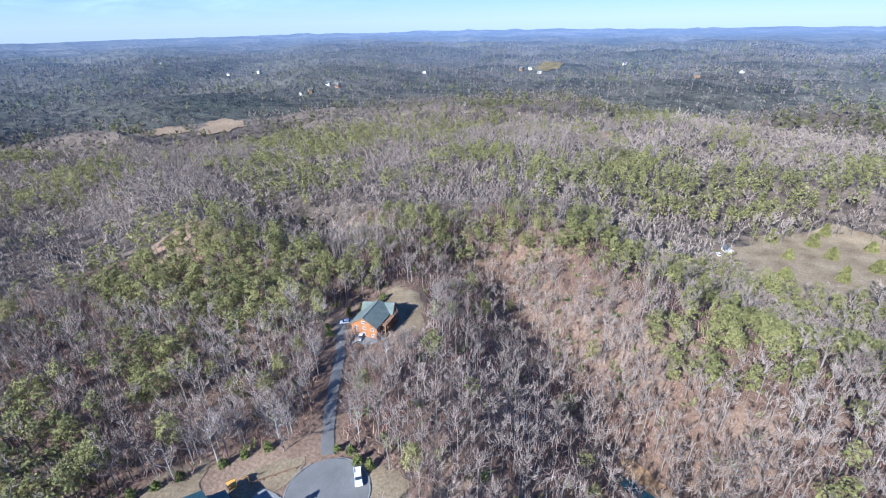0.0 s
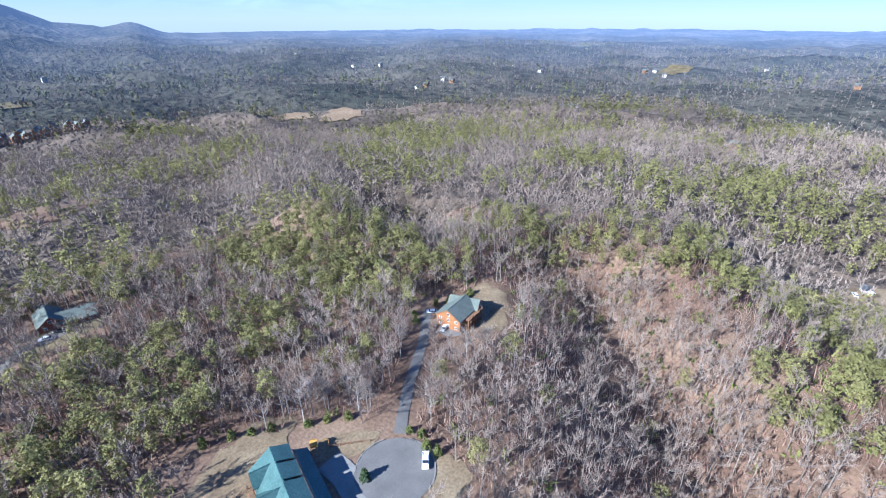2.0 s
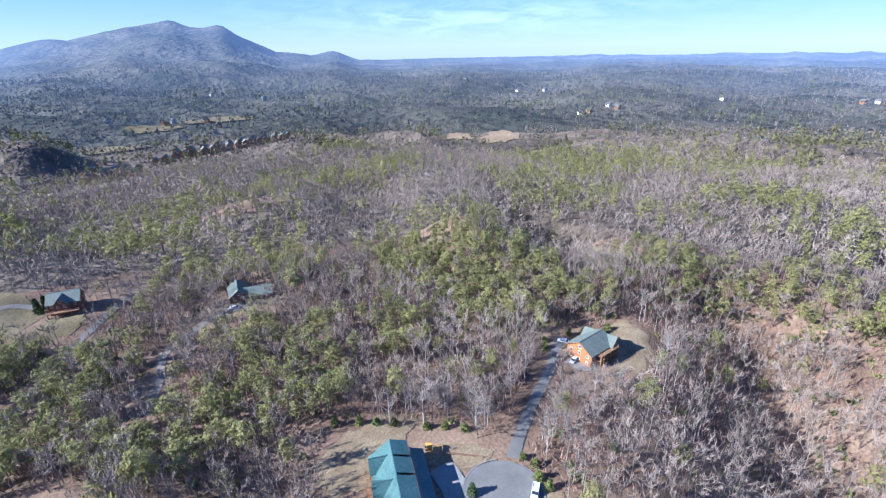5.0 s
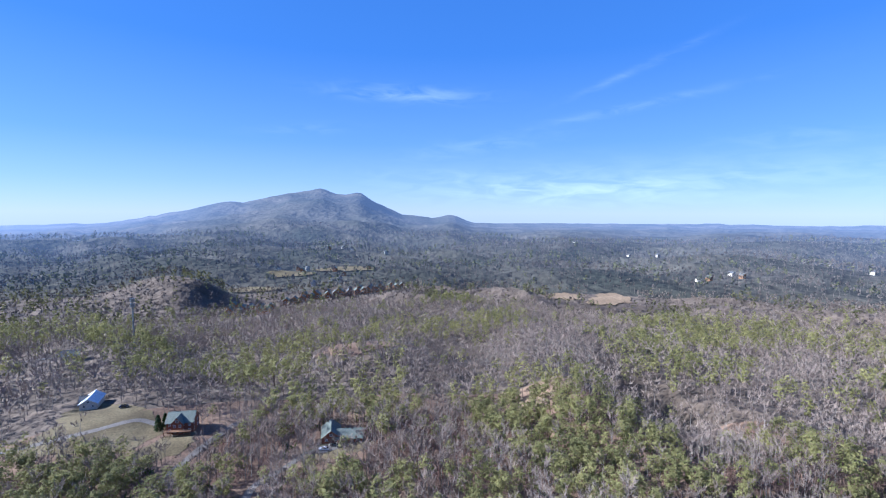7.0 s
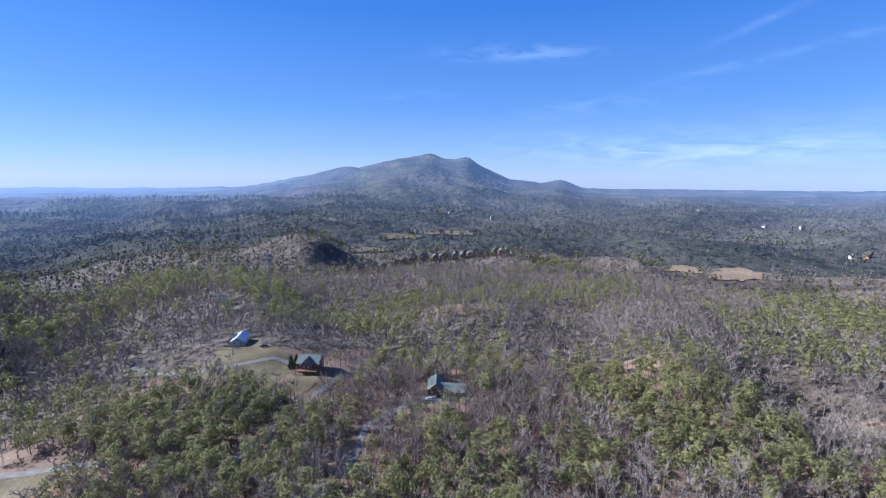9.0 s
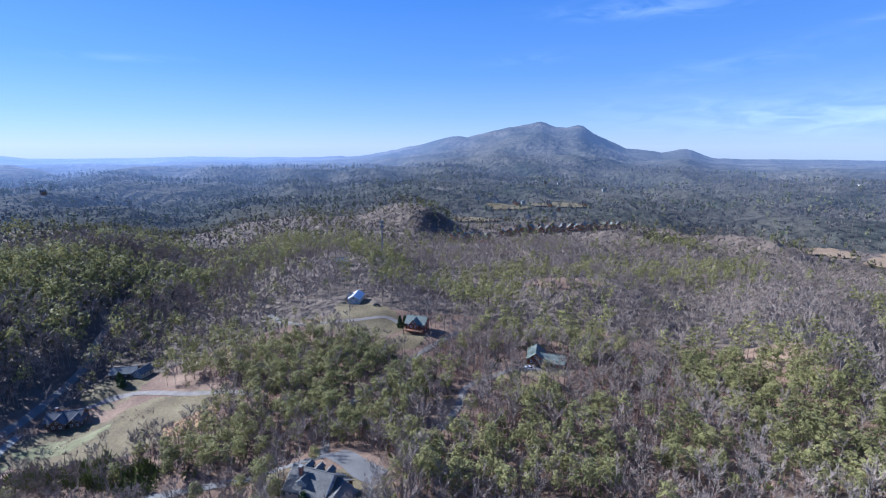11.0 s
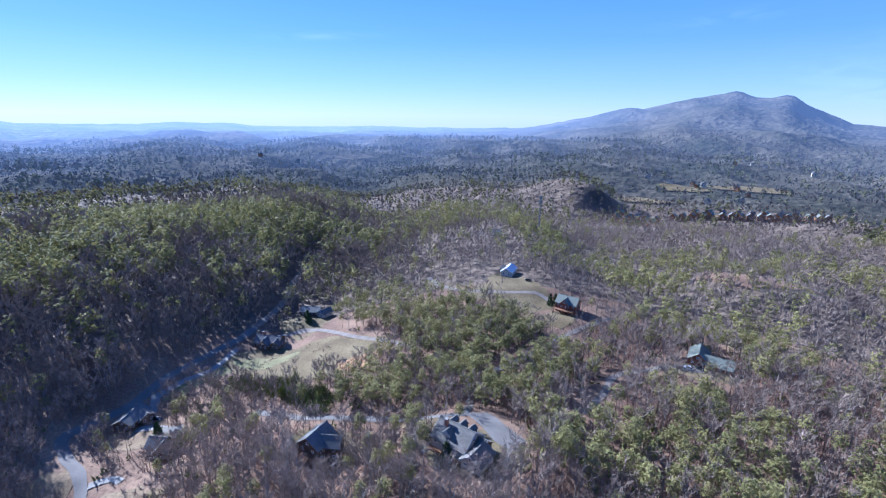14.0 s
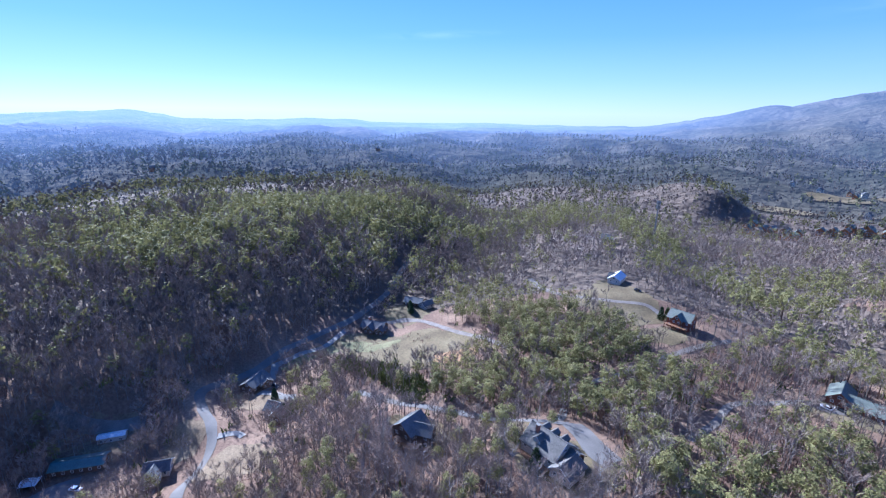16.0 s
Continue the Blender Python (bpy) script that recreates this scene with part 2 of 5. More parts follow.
def land(x, y):
    x, y = np.asarray(x, float), np.asarray(y, float)
    r = np.hypot(x, y)
    z = -38 * sstep(260, 900, r) + 41 * np.clip((r - 900) / 3900, 0, 1) ** 1.4
    grow = sstep(150, 900, r)
    z = z + fbm(x / 330, y / 330, 4) * (5 + 14 * grow) * (1 - 0.85 * sstep(1800, 4000, r))
    # long low ridges running down from the mountain
    u, v = 0.85 * x + 0.53 * y, -0.53 * x + 0.85 * y
    z = z + (0.5 - np.abs(vnoise(u / 190 + 5, v / 480))) * (3 + 34 * sstep(300, 800, r)) * (1 - 0.8 * sstep(2500, 4000, r))
    z = z - 26 * np.exp(-(along(x, y, VALLEY) / 75) ** 2)
    z = z - 20 * np.exp(-(along(x, y, GULLY) / 33) ** 2)
    z = z + 7 * np.exp(-(along(x, y, PINE_RIDGE) / 30) ** 2)
    z = z + 17 * bump(x, y, 38, 385, 75, 55) + 9 * bump(x, y, -100, 280, 70, 60) + 6 * bump(x, y, -170, 390, 60, 50)
    for hx, hy, hz, sx, sy, turn in HILLS:
        w = bump(x, y, hx, hy, sx, sy, turn)
        z = z * (1 - w) + hz * w
    for px, py, pz, pr in PADS:
        d = np.hypot(x - px, y - py)
        w = 1 - sstep(pr, pr * 2.4, d)
        z = z * (1 - w) + pz * w
    # the long mountain and the far hills
    az = np.degrees(np.arctan2(x, y))
    crest = np.interp(az, CREST[:, 0] - 0.35, CREST[:, 1]) * 0.5 + np.interp(az, CREST[:, 0] + 0.35, CREST[:, 1]) * 0.5
    crest = crest + 5 * vnoise(az * 1.3, az * 0 + 3) + 2 * vnoise(az * 4, az * 0 + 8)
    rise = (0.55 * sstep(1500, 4350, r) ** 1.5 + 0.45 * np.clip((r - 1050) / 3300, 0, 1) ** 1.1) * (1 - 0.75 * sstep(4350, 4900, r))
    fall = 1 - sstep(3600, 4350, r)
    spur = 1 - fall * (0.36 * np.abs(vnoise(x / 430 + 3 + 0.4 * vnoise(x / 300, y / 300), y / 900)) + 0.16 * np.abs(vnoise(x / 170, y / 330)))
    z = z + (crest + 5) * rise * spur
    # lesser hills in front of the mountain and to the west
    z = z + sstep(900, 1500, r) * (1 - sstep(2600, 3600, r)) * 30 * np.clip(fbm(x / 700 + 3, y / 500, 4), -0.3, 1) * (1 - 0.8 * sstep(-22, -8, az))
    return z


def height(x, y):
    return float(land(np.array([x]), np.array([y]))[0])


def part(name, bm, material, parent, label=""):
    me = bpy.data.meshes.new(name)
    bm.to_mesh(me)
    bm.free()
    if isinstance(material, (list, tuple)):
        for m in material:
            me.materials.append(m)
    else:
        me.materials.append(material)
    ob = new(name, me)
    if parent is not None:
        ob.parent = parent
    if label:
        ob["label"] = label
    return ob


def mesh_from(name, verts, faces, materials, ids=None, smooth=False):
    """A mesh from arrays: faces all of one length."""
    me = bpy.data.meshes.new(name)
    nv, (nf, k) = len(verts), faces.shape
    me.vertices.add(nv)
    me.vertices.foreach_set("co", np.asarray(verts, np.float32).ravel())
    me.loops.add(nf * k)
    me.loops.foreach_set("vertex_index", faces.astype(np.int32).ravel())
    me.polygons.add(nf)
    me.polygons.foreach_set("loop_start", np.arange(0, nf * k, k, dtype=np.int32))
    for m in materials:
        me.materials.append(m)
    if ids is not None:
        me.polygons.foreach_set("material_index", ids.astype(np.int32))
    me.update(calc_edges=True)
    if smooth:
        me.polygons.foreach_set("use_smooth", np.ones(nf, bool))
    return me


def sheet(name, radii, angles, material):
    rr, aa = np.meshgrid(radii, np.radians(angles), indexing="ij")
    x, y = rr * np.sin(aa), rr * np.cos(aa)
    z = land(x, y)
    n, k = len(radii), len(angles)
    verts = np.stack([x, y, z], -1).reshape(-1, 3)
    i, j = np.meshgrid(np.arange(n - 1), np.arange(k), indexing="ij")
    j2 = (j + 1) % k
    quads = np.stack([i * k + j, i * k + j2, (i + 1) * k + j2, (i + 1) * k + j], -1).reshape(-1, 4)[:, ::-1]
    return new(name, mesh_from(name, verts, quads, [material], smooth=True))


ANGLES = np.concatenate([np.arange(-110, 115, 0.6), np.arange(115, 250, 3.0)])
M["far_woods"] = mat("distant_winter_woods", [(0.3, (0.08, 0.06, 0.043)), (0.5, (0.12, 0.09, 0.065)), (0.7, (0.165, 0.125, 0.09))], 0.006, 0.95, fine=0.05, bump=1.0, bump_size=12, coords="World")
M["hazy_hills"] = mat("hazy_wooded_hills", [(0.3, (0.04, 0.042, 0.033)), (0.5, (0.066, 0.062, 0.048)), (0.7, (0.10, 0.09, 0.07))], 0.004, 1.0, fine=0.03, bump=1.0, bump_size=18, coords="World", spec=0.0)


def emit_haze(m):
    """Paints haze into the far backdrop's emission: blue, more with distance, towards the sun and eastward."""
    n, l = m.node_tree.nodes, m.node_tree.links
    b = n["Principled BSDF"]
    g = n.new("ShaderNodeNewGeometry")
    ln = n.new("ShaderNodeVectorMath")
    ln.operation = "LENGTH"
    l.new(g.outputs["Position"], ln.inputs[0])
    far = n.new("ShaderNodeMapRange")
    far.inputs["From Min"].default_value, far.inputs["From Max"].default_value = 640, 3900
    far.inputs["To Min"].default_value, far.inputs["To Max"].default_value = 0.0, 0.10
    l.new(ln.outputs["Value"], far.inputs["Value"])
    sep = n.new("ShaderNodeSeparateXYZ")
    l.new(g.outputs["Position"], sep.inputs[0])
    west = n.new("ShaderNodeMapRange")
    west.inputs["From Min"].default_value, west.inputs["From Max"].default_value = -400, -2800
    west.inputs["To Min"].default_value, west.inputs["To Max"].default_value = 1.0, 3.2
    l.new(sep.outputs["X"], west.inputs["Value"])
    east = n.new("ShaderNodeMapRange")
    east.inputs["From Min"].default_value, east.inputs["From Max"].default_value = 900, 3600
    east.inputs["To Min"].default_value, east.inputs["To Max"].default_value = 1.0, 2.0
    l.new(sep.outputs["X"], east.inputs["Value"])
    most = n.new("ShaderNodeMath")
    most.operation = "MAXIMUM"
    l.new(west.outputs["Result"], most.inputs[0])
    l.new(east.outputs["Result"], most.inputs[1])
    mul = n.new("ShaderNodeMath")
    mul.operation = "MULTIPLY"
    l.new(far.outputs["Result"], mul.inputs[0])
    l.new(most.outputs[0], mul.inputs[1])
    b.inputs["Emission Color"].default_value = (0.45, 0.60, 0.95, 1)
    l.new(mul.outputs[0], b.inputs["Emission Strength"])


# hills and trees beyond 900 m glow with this painted haze
emit_haze(M["hazy_hills"])
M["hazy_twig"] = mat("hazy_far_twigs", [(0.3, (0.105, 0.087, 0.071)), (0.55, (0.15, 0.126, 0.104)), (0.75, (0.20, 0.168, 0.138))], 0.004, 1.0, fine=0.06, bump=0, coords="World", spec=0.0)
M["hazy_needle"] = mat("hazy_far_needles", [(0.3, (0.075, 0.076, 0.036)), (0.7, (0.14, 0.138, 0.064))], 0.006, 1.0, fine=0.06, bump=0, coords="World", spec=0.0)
emit_haze(M["hazy_twig"])
emit_haze(M["hazy_needle"])


def let_through(m, share):
    """Thin needles and leaves let some light through."""
    n, l = m.node_tree.nodes, m.node_tree.links
    b, out = n["Principled BSDF"], n["Material Output"]
    tr = n.new("ShaderNodeBsdfTranslucent")
    l.new(b.inputs["Base Color"].links[0].from_socket, tr.inputs["Color"])
    mx = n.new("ShaderNodeMixShader")
    mx.inputs[0].default_value = share
    l.new(b.outputs[0], mx.inputs[1])
    l.new(tr.outputs[0], mx.inputs[2])
    l.new(mx.outputs[0], out.inputs["Surface"])


for _n in ("needle", "far_needle"):
    let_through(M[_n], 0.3)
STEPS = 12 * 1.019 ** np.arange(0, 171)
R_MID, R_END = 12 * 1.019 ** 170, 900
ground = tagged(sheet("ground", np.concatenate([[0.02], STEPS]), ANGLES, M["litter"]),
                "brown leaf-littered hills of winter woodland", "ground", kind="structure")
far_ground = tagged(sheet("ground", np.geomspace(R_MID, R_END, 52), ANGLES, M["far_woods"]), "grey-brown wooded hills farther off", "ground", kind="structure")
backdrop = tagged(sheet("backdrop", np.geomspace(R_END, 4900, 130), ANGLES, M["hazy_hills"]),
                  "distant wooded mountain and plain with glowing blue haze", "mountain", kind="structure")


# ---- roads, yards and fields ----
def smooth_line(pts, step=1.5):
    """Points along a rounded line through pts."""
    p = [Vector(q) for q in pts]
    out = []
    for i in range(len(p) - 1):
        a, b, c, d = p[max(i - 1, 0)], p[i], p[i + 1], p[min(i + 2, len(p) - 1)]
        n = max(2, int((c - b).length / step))
        for k in range(n):
            t = k / n
            out.append(0.5 * ((2 * b) + (c - a) * t + (2 * a - 5 * b + 4 * c - d) * t * t + (3 * b - a - 3 * c + d) * t ** 3))
    out.append(p[-1])
    return out


def ribbon(name, pts, width, material, label, lift=0.22, cols=4, category="road"):
    line = smooth_line(pts)
    xs, ys = [], []
    for i, q in enumerate(line):
        d = (line[min(i + 1, len(line) - 1)] - line[max(i - 1, 0)]).normalized()
        nx, ny = -d.y, d.x
        w = width * (1 + 0.05 * math.sin(i * 0.7))
        for k in range(cols + 1):
            o = (k / cols - 0.5) * w
            xs.append(q.x + nx * o)
            ys.append(q.y + ny * o)
    z = land(np.array(xs), np.array(ys)) + lift
    k = cols + 1
    n = len(line)
    i, j = np.meshgrid(np.arange(n - 1), np.arange(cols), indexing="ij")
    quads = np.stack([i * k + j, (i + 1) * k + j, (i + 1) * k + j + 1, i * k + j + 1], -1).reshape(-1, 4)[:, ::-1]
    ob = new(name, mesh_from(name, np.stack([xs, ys, z], -1), quads, [material], smooth=True))
    return tagged(ob, label, category, kind="structure")


def patch(name, cx, cy, rx, ry, turn, material, label, lift=0.15, rough_edge=0.25, rings=9, seg=44, category="clearing", seed=0):
    """An uneven rounded patch laid on the land."""
    rng = np.random.RandomState(int(abs(cx * 7 + cy * 3)) % 9999 + seed)
    ph = rng.rand(5) * 6.28
    verts, quads = [(cx, cy)], []
    c, s = math.cos(radians(turn)), math.sin(radians(turn))
    for i in range(1, rings + 1):
        for j in range(seg):
            a = j / seg * math.tau
            e = 1 + rough_edge * (0.5 * math.sin(2 * a + ph[0]) + 0.35 * math.sin(3 * a + ph[1]) + 0.25 * math.sin(7 * a + ph[2]) + 0.15 * math.sin(13 * a + ph[3]))
            u, v = rx * i / rings * e * math.cos(a), ry * i / rings * e * math.sin(a)
            verts.append((cx + u * c - v * s, cy + u * s + v * c))
    v = np.array(verts)
    z = land(v[:, 0], v[:, 1]) + lift
    tri = []
    for j in range(seg):
        tri.append((0, 1 + j, 1 + (j + 1) % seg))
        for i in range(rings - 1):
            a, b = 1 + i * seg + j, 1 + i * seg + (j + 1) % seg
            tri += [(a, a + seg, b + seg), (a, b + seg, b)]
    ob = new(name, mesh_from(name, np.column_stack([v, z]), np.array(tri), [material], smooth=True))
    return tagged(ob, label, category, kind="structure")


A_DRIVE = [(64.0, 89.4), (72, 96.5), (83, 104.9), (101, 117.4), (112, 127), (118, 131)]
VALLEY_ROAD = [(-152, 20), (-171, 28), (-185, 44), (-200, 51), (-216, 53), (-232, 60), (-236, 90), (-239, 130), (-246, 165), (-262, 208), (-288, 245), (-312, 300)]
VALLEY_LANE = [(-232, 96), (-228, 112), (-226, 128), (-236, 150)]
J_ROAD = [(-163, 105), (-137, 108), (-123, 113), (-102, 122), (-84, 127), (-73, 133), (-69, 136)]
C_ROAD = [(-178, 272), (-158, 257), (-136, 251), (-110, 257), (-92, 267), (-80, 263)]
C_TRACK = [(-44, 262), (-52, 245), (-62, 226), (-71, 197), (-80, 175)]
B_DRIVE = [(2, 224), (-12, 222), (-29, 205), (-31, 184), (-35, 166)]
GH_ROAD = [(-231, 171), (-219, 183), (-201, 186), (-168, 181), (-146, 180), (-126, 177)]
E_ROAD = [(-212, 392), (-190, 402), (-185, 424)]

# clear of trees: east, north, radius
CLEAR = [(-187, 136, 12), (-171, 145, 14), (-152, 153, 12), (-200, 124, 9), (-180, 127, 9), (-158, 126, 8), (-137, 120, 7), (54, 80, 13), (36, 92, 15), (16, 92, 10), (20, 82, 11), (28, 76, 9), (36, 76, 8), (46, 72, 6), (75, 98, 4), (88, 106, 4), (112, 104, 8), (120, 100, 8), (104, 108, 6), (110, 121, 7), (24, 112, 13), (40, 108, 10), (14, 124, 8), (128, 121, 12), (143, 118, 12), (131, 108, 8), (48, 100, 9), (60, 96, 5), (66, 76, 5), (60, 66, 8), (52, 65, 7), (70, 93, 4), (117, 106, 9), (110, 111, 7), (124, 103, 8), (-60, 103, 8), (-68, 104, 6), (-107, 89, 7), (6, 222, 9), (-67, 246, 9), (-217, 154, 8), (-185, 70, 6),
         (8.7, 232, 11), (2, 222, 8), (12, 222, 8), (-69, 256, 10), (-95, 250, 16), (-75, 240, 14), (-125, 294, 13), (-112, 275, 16), (-135, 272, 14), (-177, 391, 12), (-190, 405, 14),
         (-222, 163, 15), (-190, 150, 16), (-175, 160, 15), (-160, 168, 12), (-205, 140, 13), (-216, 128, 9), (-200, 165, 16), (-215, 110, 7), (-225, 200, 15), (-205, 150, 17), (-185, 170, 18), (-165, 180, 13), (-205, 188, 14), (-150, 170, 9),
         (-219, 84, 14), (-191, 80, 10), (-205, 72, 9), (-114, 95, 9), (-59, 113, 15), (-50, 127, 10), (-64, 134, 9),
         (-215, 8, 13), (-200, -3, 10), (-193, 27, 9), (-200, 42, 9), (-212, 46, 8), (-170, 50, 14), (-182, 58, 8), (-236, 22, 9),
         (295, -40, 36), (328, -72, 34), (303, -2, 14), (118, 10, 6), (124, 20, 5), (112, 8, 5), (113, 16, 4), (476, 705, 46), (455, 672, 36), (440, 650, 24), (494, 735, 38), (410, 748, 32), (396, 722, 26), (-200, 6, 10), (-203, -8, 10), (-182, 30, 8), (-222, 20, 8), (-130, 930, 40), (-100, 925, 30), (40, 1120, 50), (70, 1125, 40), (-60, 1060, 40), (1470, 510, 90), (-40, 770, 20), (-10, 782, 20), (20, 796, 20), (50, 810, 20), (80, 824, 20), (110, 838, 20), (135, 852, 18), (-100, 735, 30), (-70, 755, 16), (-55, 750, 14), (0, 765, 14), (60, 790, 14)]
LINES = [(A_DRIVE, 6.2), (VALLEY_ROAD, 6), (VALLEY_LANE, 4), (J_ROAD, 6), (C_ROAD, 4), (C_TRACK, 5), (B_DRIVE, 5), (GH_ROAD, 4), (E_ROAD, 4)]
# evergreen stands: east, north, radius
PINES = [(-200, 815, 60), (-270, 870, 60), (-120, 415, 26), (-90, 350, 22), (195, 123, 16), (209, 106, 16), (218, 87, 18), (224, 65, 20), (230, 43, 20), (243, 24, 22), (257, 5, 22), (258, -16, 24), (254, -35, 24), (257, -53, 24), (172, 13, 10), (161, 0, 12), (184, -14, 16), (191, -31, 16), (194, -46, 18), (156, -21, 12), (348, 73, 30), (439, 74, 30), (401, -39, 36), (419, -13, 30), (412, -71, 36), (256, 282, 30), (265, 255, 30), (240, 193, 24), (221, 294, 24), (114, 182, 18), (120, 215, 18), (128, 167, 14), (104, 162, 12), (86, 224, 16), (23, 157, 12), (23, 146, 12),
         (121, 192, 42), (127, 249, 45), (240, 235, 34), (200, 127, 26), (228, 96, 26), (242, 61, 26), (232, 30, 22), (303, 132, 45), (340, 64, 45),
         (17, 277, 26), (-10, 268, 26), (13, 140, 18), (-12, 137, 24), (-28, 140, 22), (144, 136, 10), (-41, 294, 28), (112, 224, 30), (92, 160, 18),
         (240, 271, 50), (-158, 414, 40), (8, 156, 22), (-83, 180, 24), (-150, 194, 20), (30, 240, 10), (-175, 91, 17), 
         (-128, 205, 24), (-85, 190, 24), (-69, 337, 40), (-172, 57, 12), (-184, 26, 12), (-182, 220, 22), (-65, 166, 16), (-39, 204, 18), (-420, 180, 55), (-370, 85, 38), (-440, 270, 50), (-330, 150, 26), (-300, 330, 40), (-350, 250, 30), (-120, 130, 16), (-60, 190, 22), (0, 190, 22), (20, 175, 20), (-20, 165, 20), (60, 160, 16), (105, 175, 22), (-95, 215, 22), (-140, 230, 26), (-40, 320, 26), (-100, 330, 26), (270, 95, 22), (262, 60, 20), (200, 165, 30), (270, 190, 45), (330, 190, 50), (360, 20, 35)]


# ---- trees ----
def cone(p0, p1, r0, r1, sides=3):
    p0, p1 = np.array(p0, float), np.array(p1, float)
    d = p1 - p0
    d /= np.linalg.norm(d) + 1e-9
    a = np.cross(d, [0.3, 0.9, 0.2])
    a /= np.linalg.norm(a)
    b = np.cross(d, a)
    ang = np.arange(sides) * math.tau / sides
    ring = np.cos(ang)[:, None] * a + np.sin(ang)[:, None] * b
    lo, hi = p0 + ring * r0, p1 + ring * r1
    t = []
    for i in range(sides):
        j = (i + 1) % sides
        t += [(lo[i], lo[j], hi[j]), (lo[i], hi[j], hi[i])] if r1 > 0 else [(lo[i], lo[j], p1)]
    return t


def bare_tree(seed, limbs, twigs, twig_w, fine=True):
    """Leafless broadleaf tree, 16 m or so: triangles and which are bark (0) or twigs (1)."""
    rng = np.random.RandomState(seed)
    tris, ids = [], []
    H = rng.uniform(14, 19)
    bend = rng.normal(0, 0.5, 2)
    top = np.array([bend[0], bend[1], H * 0.8])
    mid = np.array([bend[0] * 0.2, bend[1] * 0.2, H * 0.4])
    if fine:
        t = cone((0, 0, -1.5), mid, 0.2, 0.14) + cone(mid, top, 0.14, 0.03)
    else:
        t = cone((0, 0, -1.5), top, 0.19, 0)
    tris += t
    ids += [0] * len(t)
    ends = [(top, np.array([0, 0, 1.0]))]
    for i in range(limbs):
        f = rng.uniform(0.1, 0.98)
        z = H * (0.22 + 0.58 * f)
        base = np.array([bend[0], bend[1], 0]) * (z / H) + np.array([0, 0, z])
        a = i * 2.4 + rng.uniform(-0.5, 0.5)
        ln = rng.uniform(2.6, 5.2) * (1.15 - 0.5 * f)
        up = rng.uniform(0.5, 1.2)
        d = np.array([math.cos(a), math.sin(a), up])
        d /= np.linalg.norm(d)
        m = base + d * ln * 0.55
        e = m + (d + np.array([0, 0, 0.35])) * ln * 0.5
        t = (cone(base, m, 0.1, 0.055) + cone(m, e, 0.055, 0)) if fine else cone(base, e, 0.08, 0)
        tris += t
        ids += [0] * len(t)
        ends += [(m, d), (e, d), ((m + e) / 2, d)]
    for i in range(twigs):
        p, d = ends[rng.randint(len(ends))]
        v = d * rng.uniform(0.3, 1.0) + rng.normal(0, 0.55, 3) + np.array([0, 0, 0.75])
        v /= np.linalg.norm(v)
        ln = rng.uniform(1.0, 2.6)
        p = p + rng.normal(0, 0.25, 3)
        s = np.cross(v, rng.normal(0, 1, 3))
        s /= np.linalg.norm(s) + 1e-9
        w = twig_w * rng.uniform(0.6, 1.4)
        tris.append((p - s * w, p + s * w, p + v * ln))
        ids.append(1)
    return np.array(tris), np.array(ids)


def pine_tree(seed, tufts, blades, size, trunk=True, spread=0.55):
    """Pine with an uneven, gappy crown on a bare lower stem."""
    rng = np.random.RandomState(seed)
    tris, ids = [], []
    H = rng.uniform(12, 17)
    if trunk:
        t = cone((0, 0, -1.5), (rng.normal(0, .3), rng.normal(0, .3), H * 0.95), 0.22, 0)
        tris += t
        ids += [0] * len(t)
    hub, wide, deep = np.array([0, 0, H * 0.7]), rng.uniform(2.1, 2.8), H * 0.3
    for i in range(tufts):
        # clumps on an uneven rounded crown, thinner below
        f = 1 - 1.75 * ((i + rng.rand()) / tufts)
        a = i * 2.4 + rng.uniform(-0.6, 0.6)
        ring = math.sqrt(max(0.06, 1 - f * f)) * rng.uniform(0.55, 1.08)
        c = hub + np.array([math.cos(a) * wide * ring, math.sin(a) * wide * ring, deep * f * rng.uniform(0.85, 1.05)])
        way = (c - hub) / np.array([wide, wide, deep])
        for b in range(blades):
            n = rng.normal(0, 0.45, 3) + way * 0.8 + np.array([0, 0, 0.35])
            n /= np.linalg.norm(n)
            u = np.cross(n, rng.normal(0, 1, 3))
            u /= np.linalg.norm(u) + 1e-9
            v = np.cross(n, u)
            o = c + rng.normal(0, spread, 3) * np.array([1, 1, 0.5])
            k = size * rng.uniform(0.5, 1.1)
            tris.append((o - u * k * .8, o + u * k * .8 + v * k * .2, o + v * k * 1.3))
            ids.append(1)
    return np.array(tris), np.array(ids)


def growth(x, y):
    """Young low woods on the western hillside, tall ones across the valley."""
    low = sstep(-30, -70, x) * (1 - sstep(225, 300, y)) * (1 - sstep(-235, -260, x))
    return 1 - 0.2 * low + 0.3 * sstep(-240, -275, x) * (1 - sstep(420, 600, y))


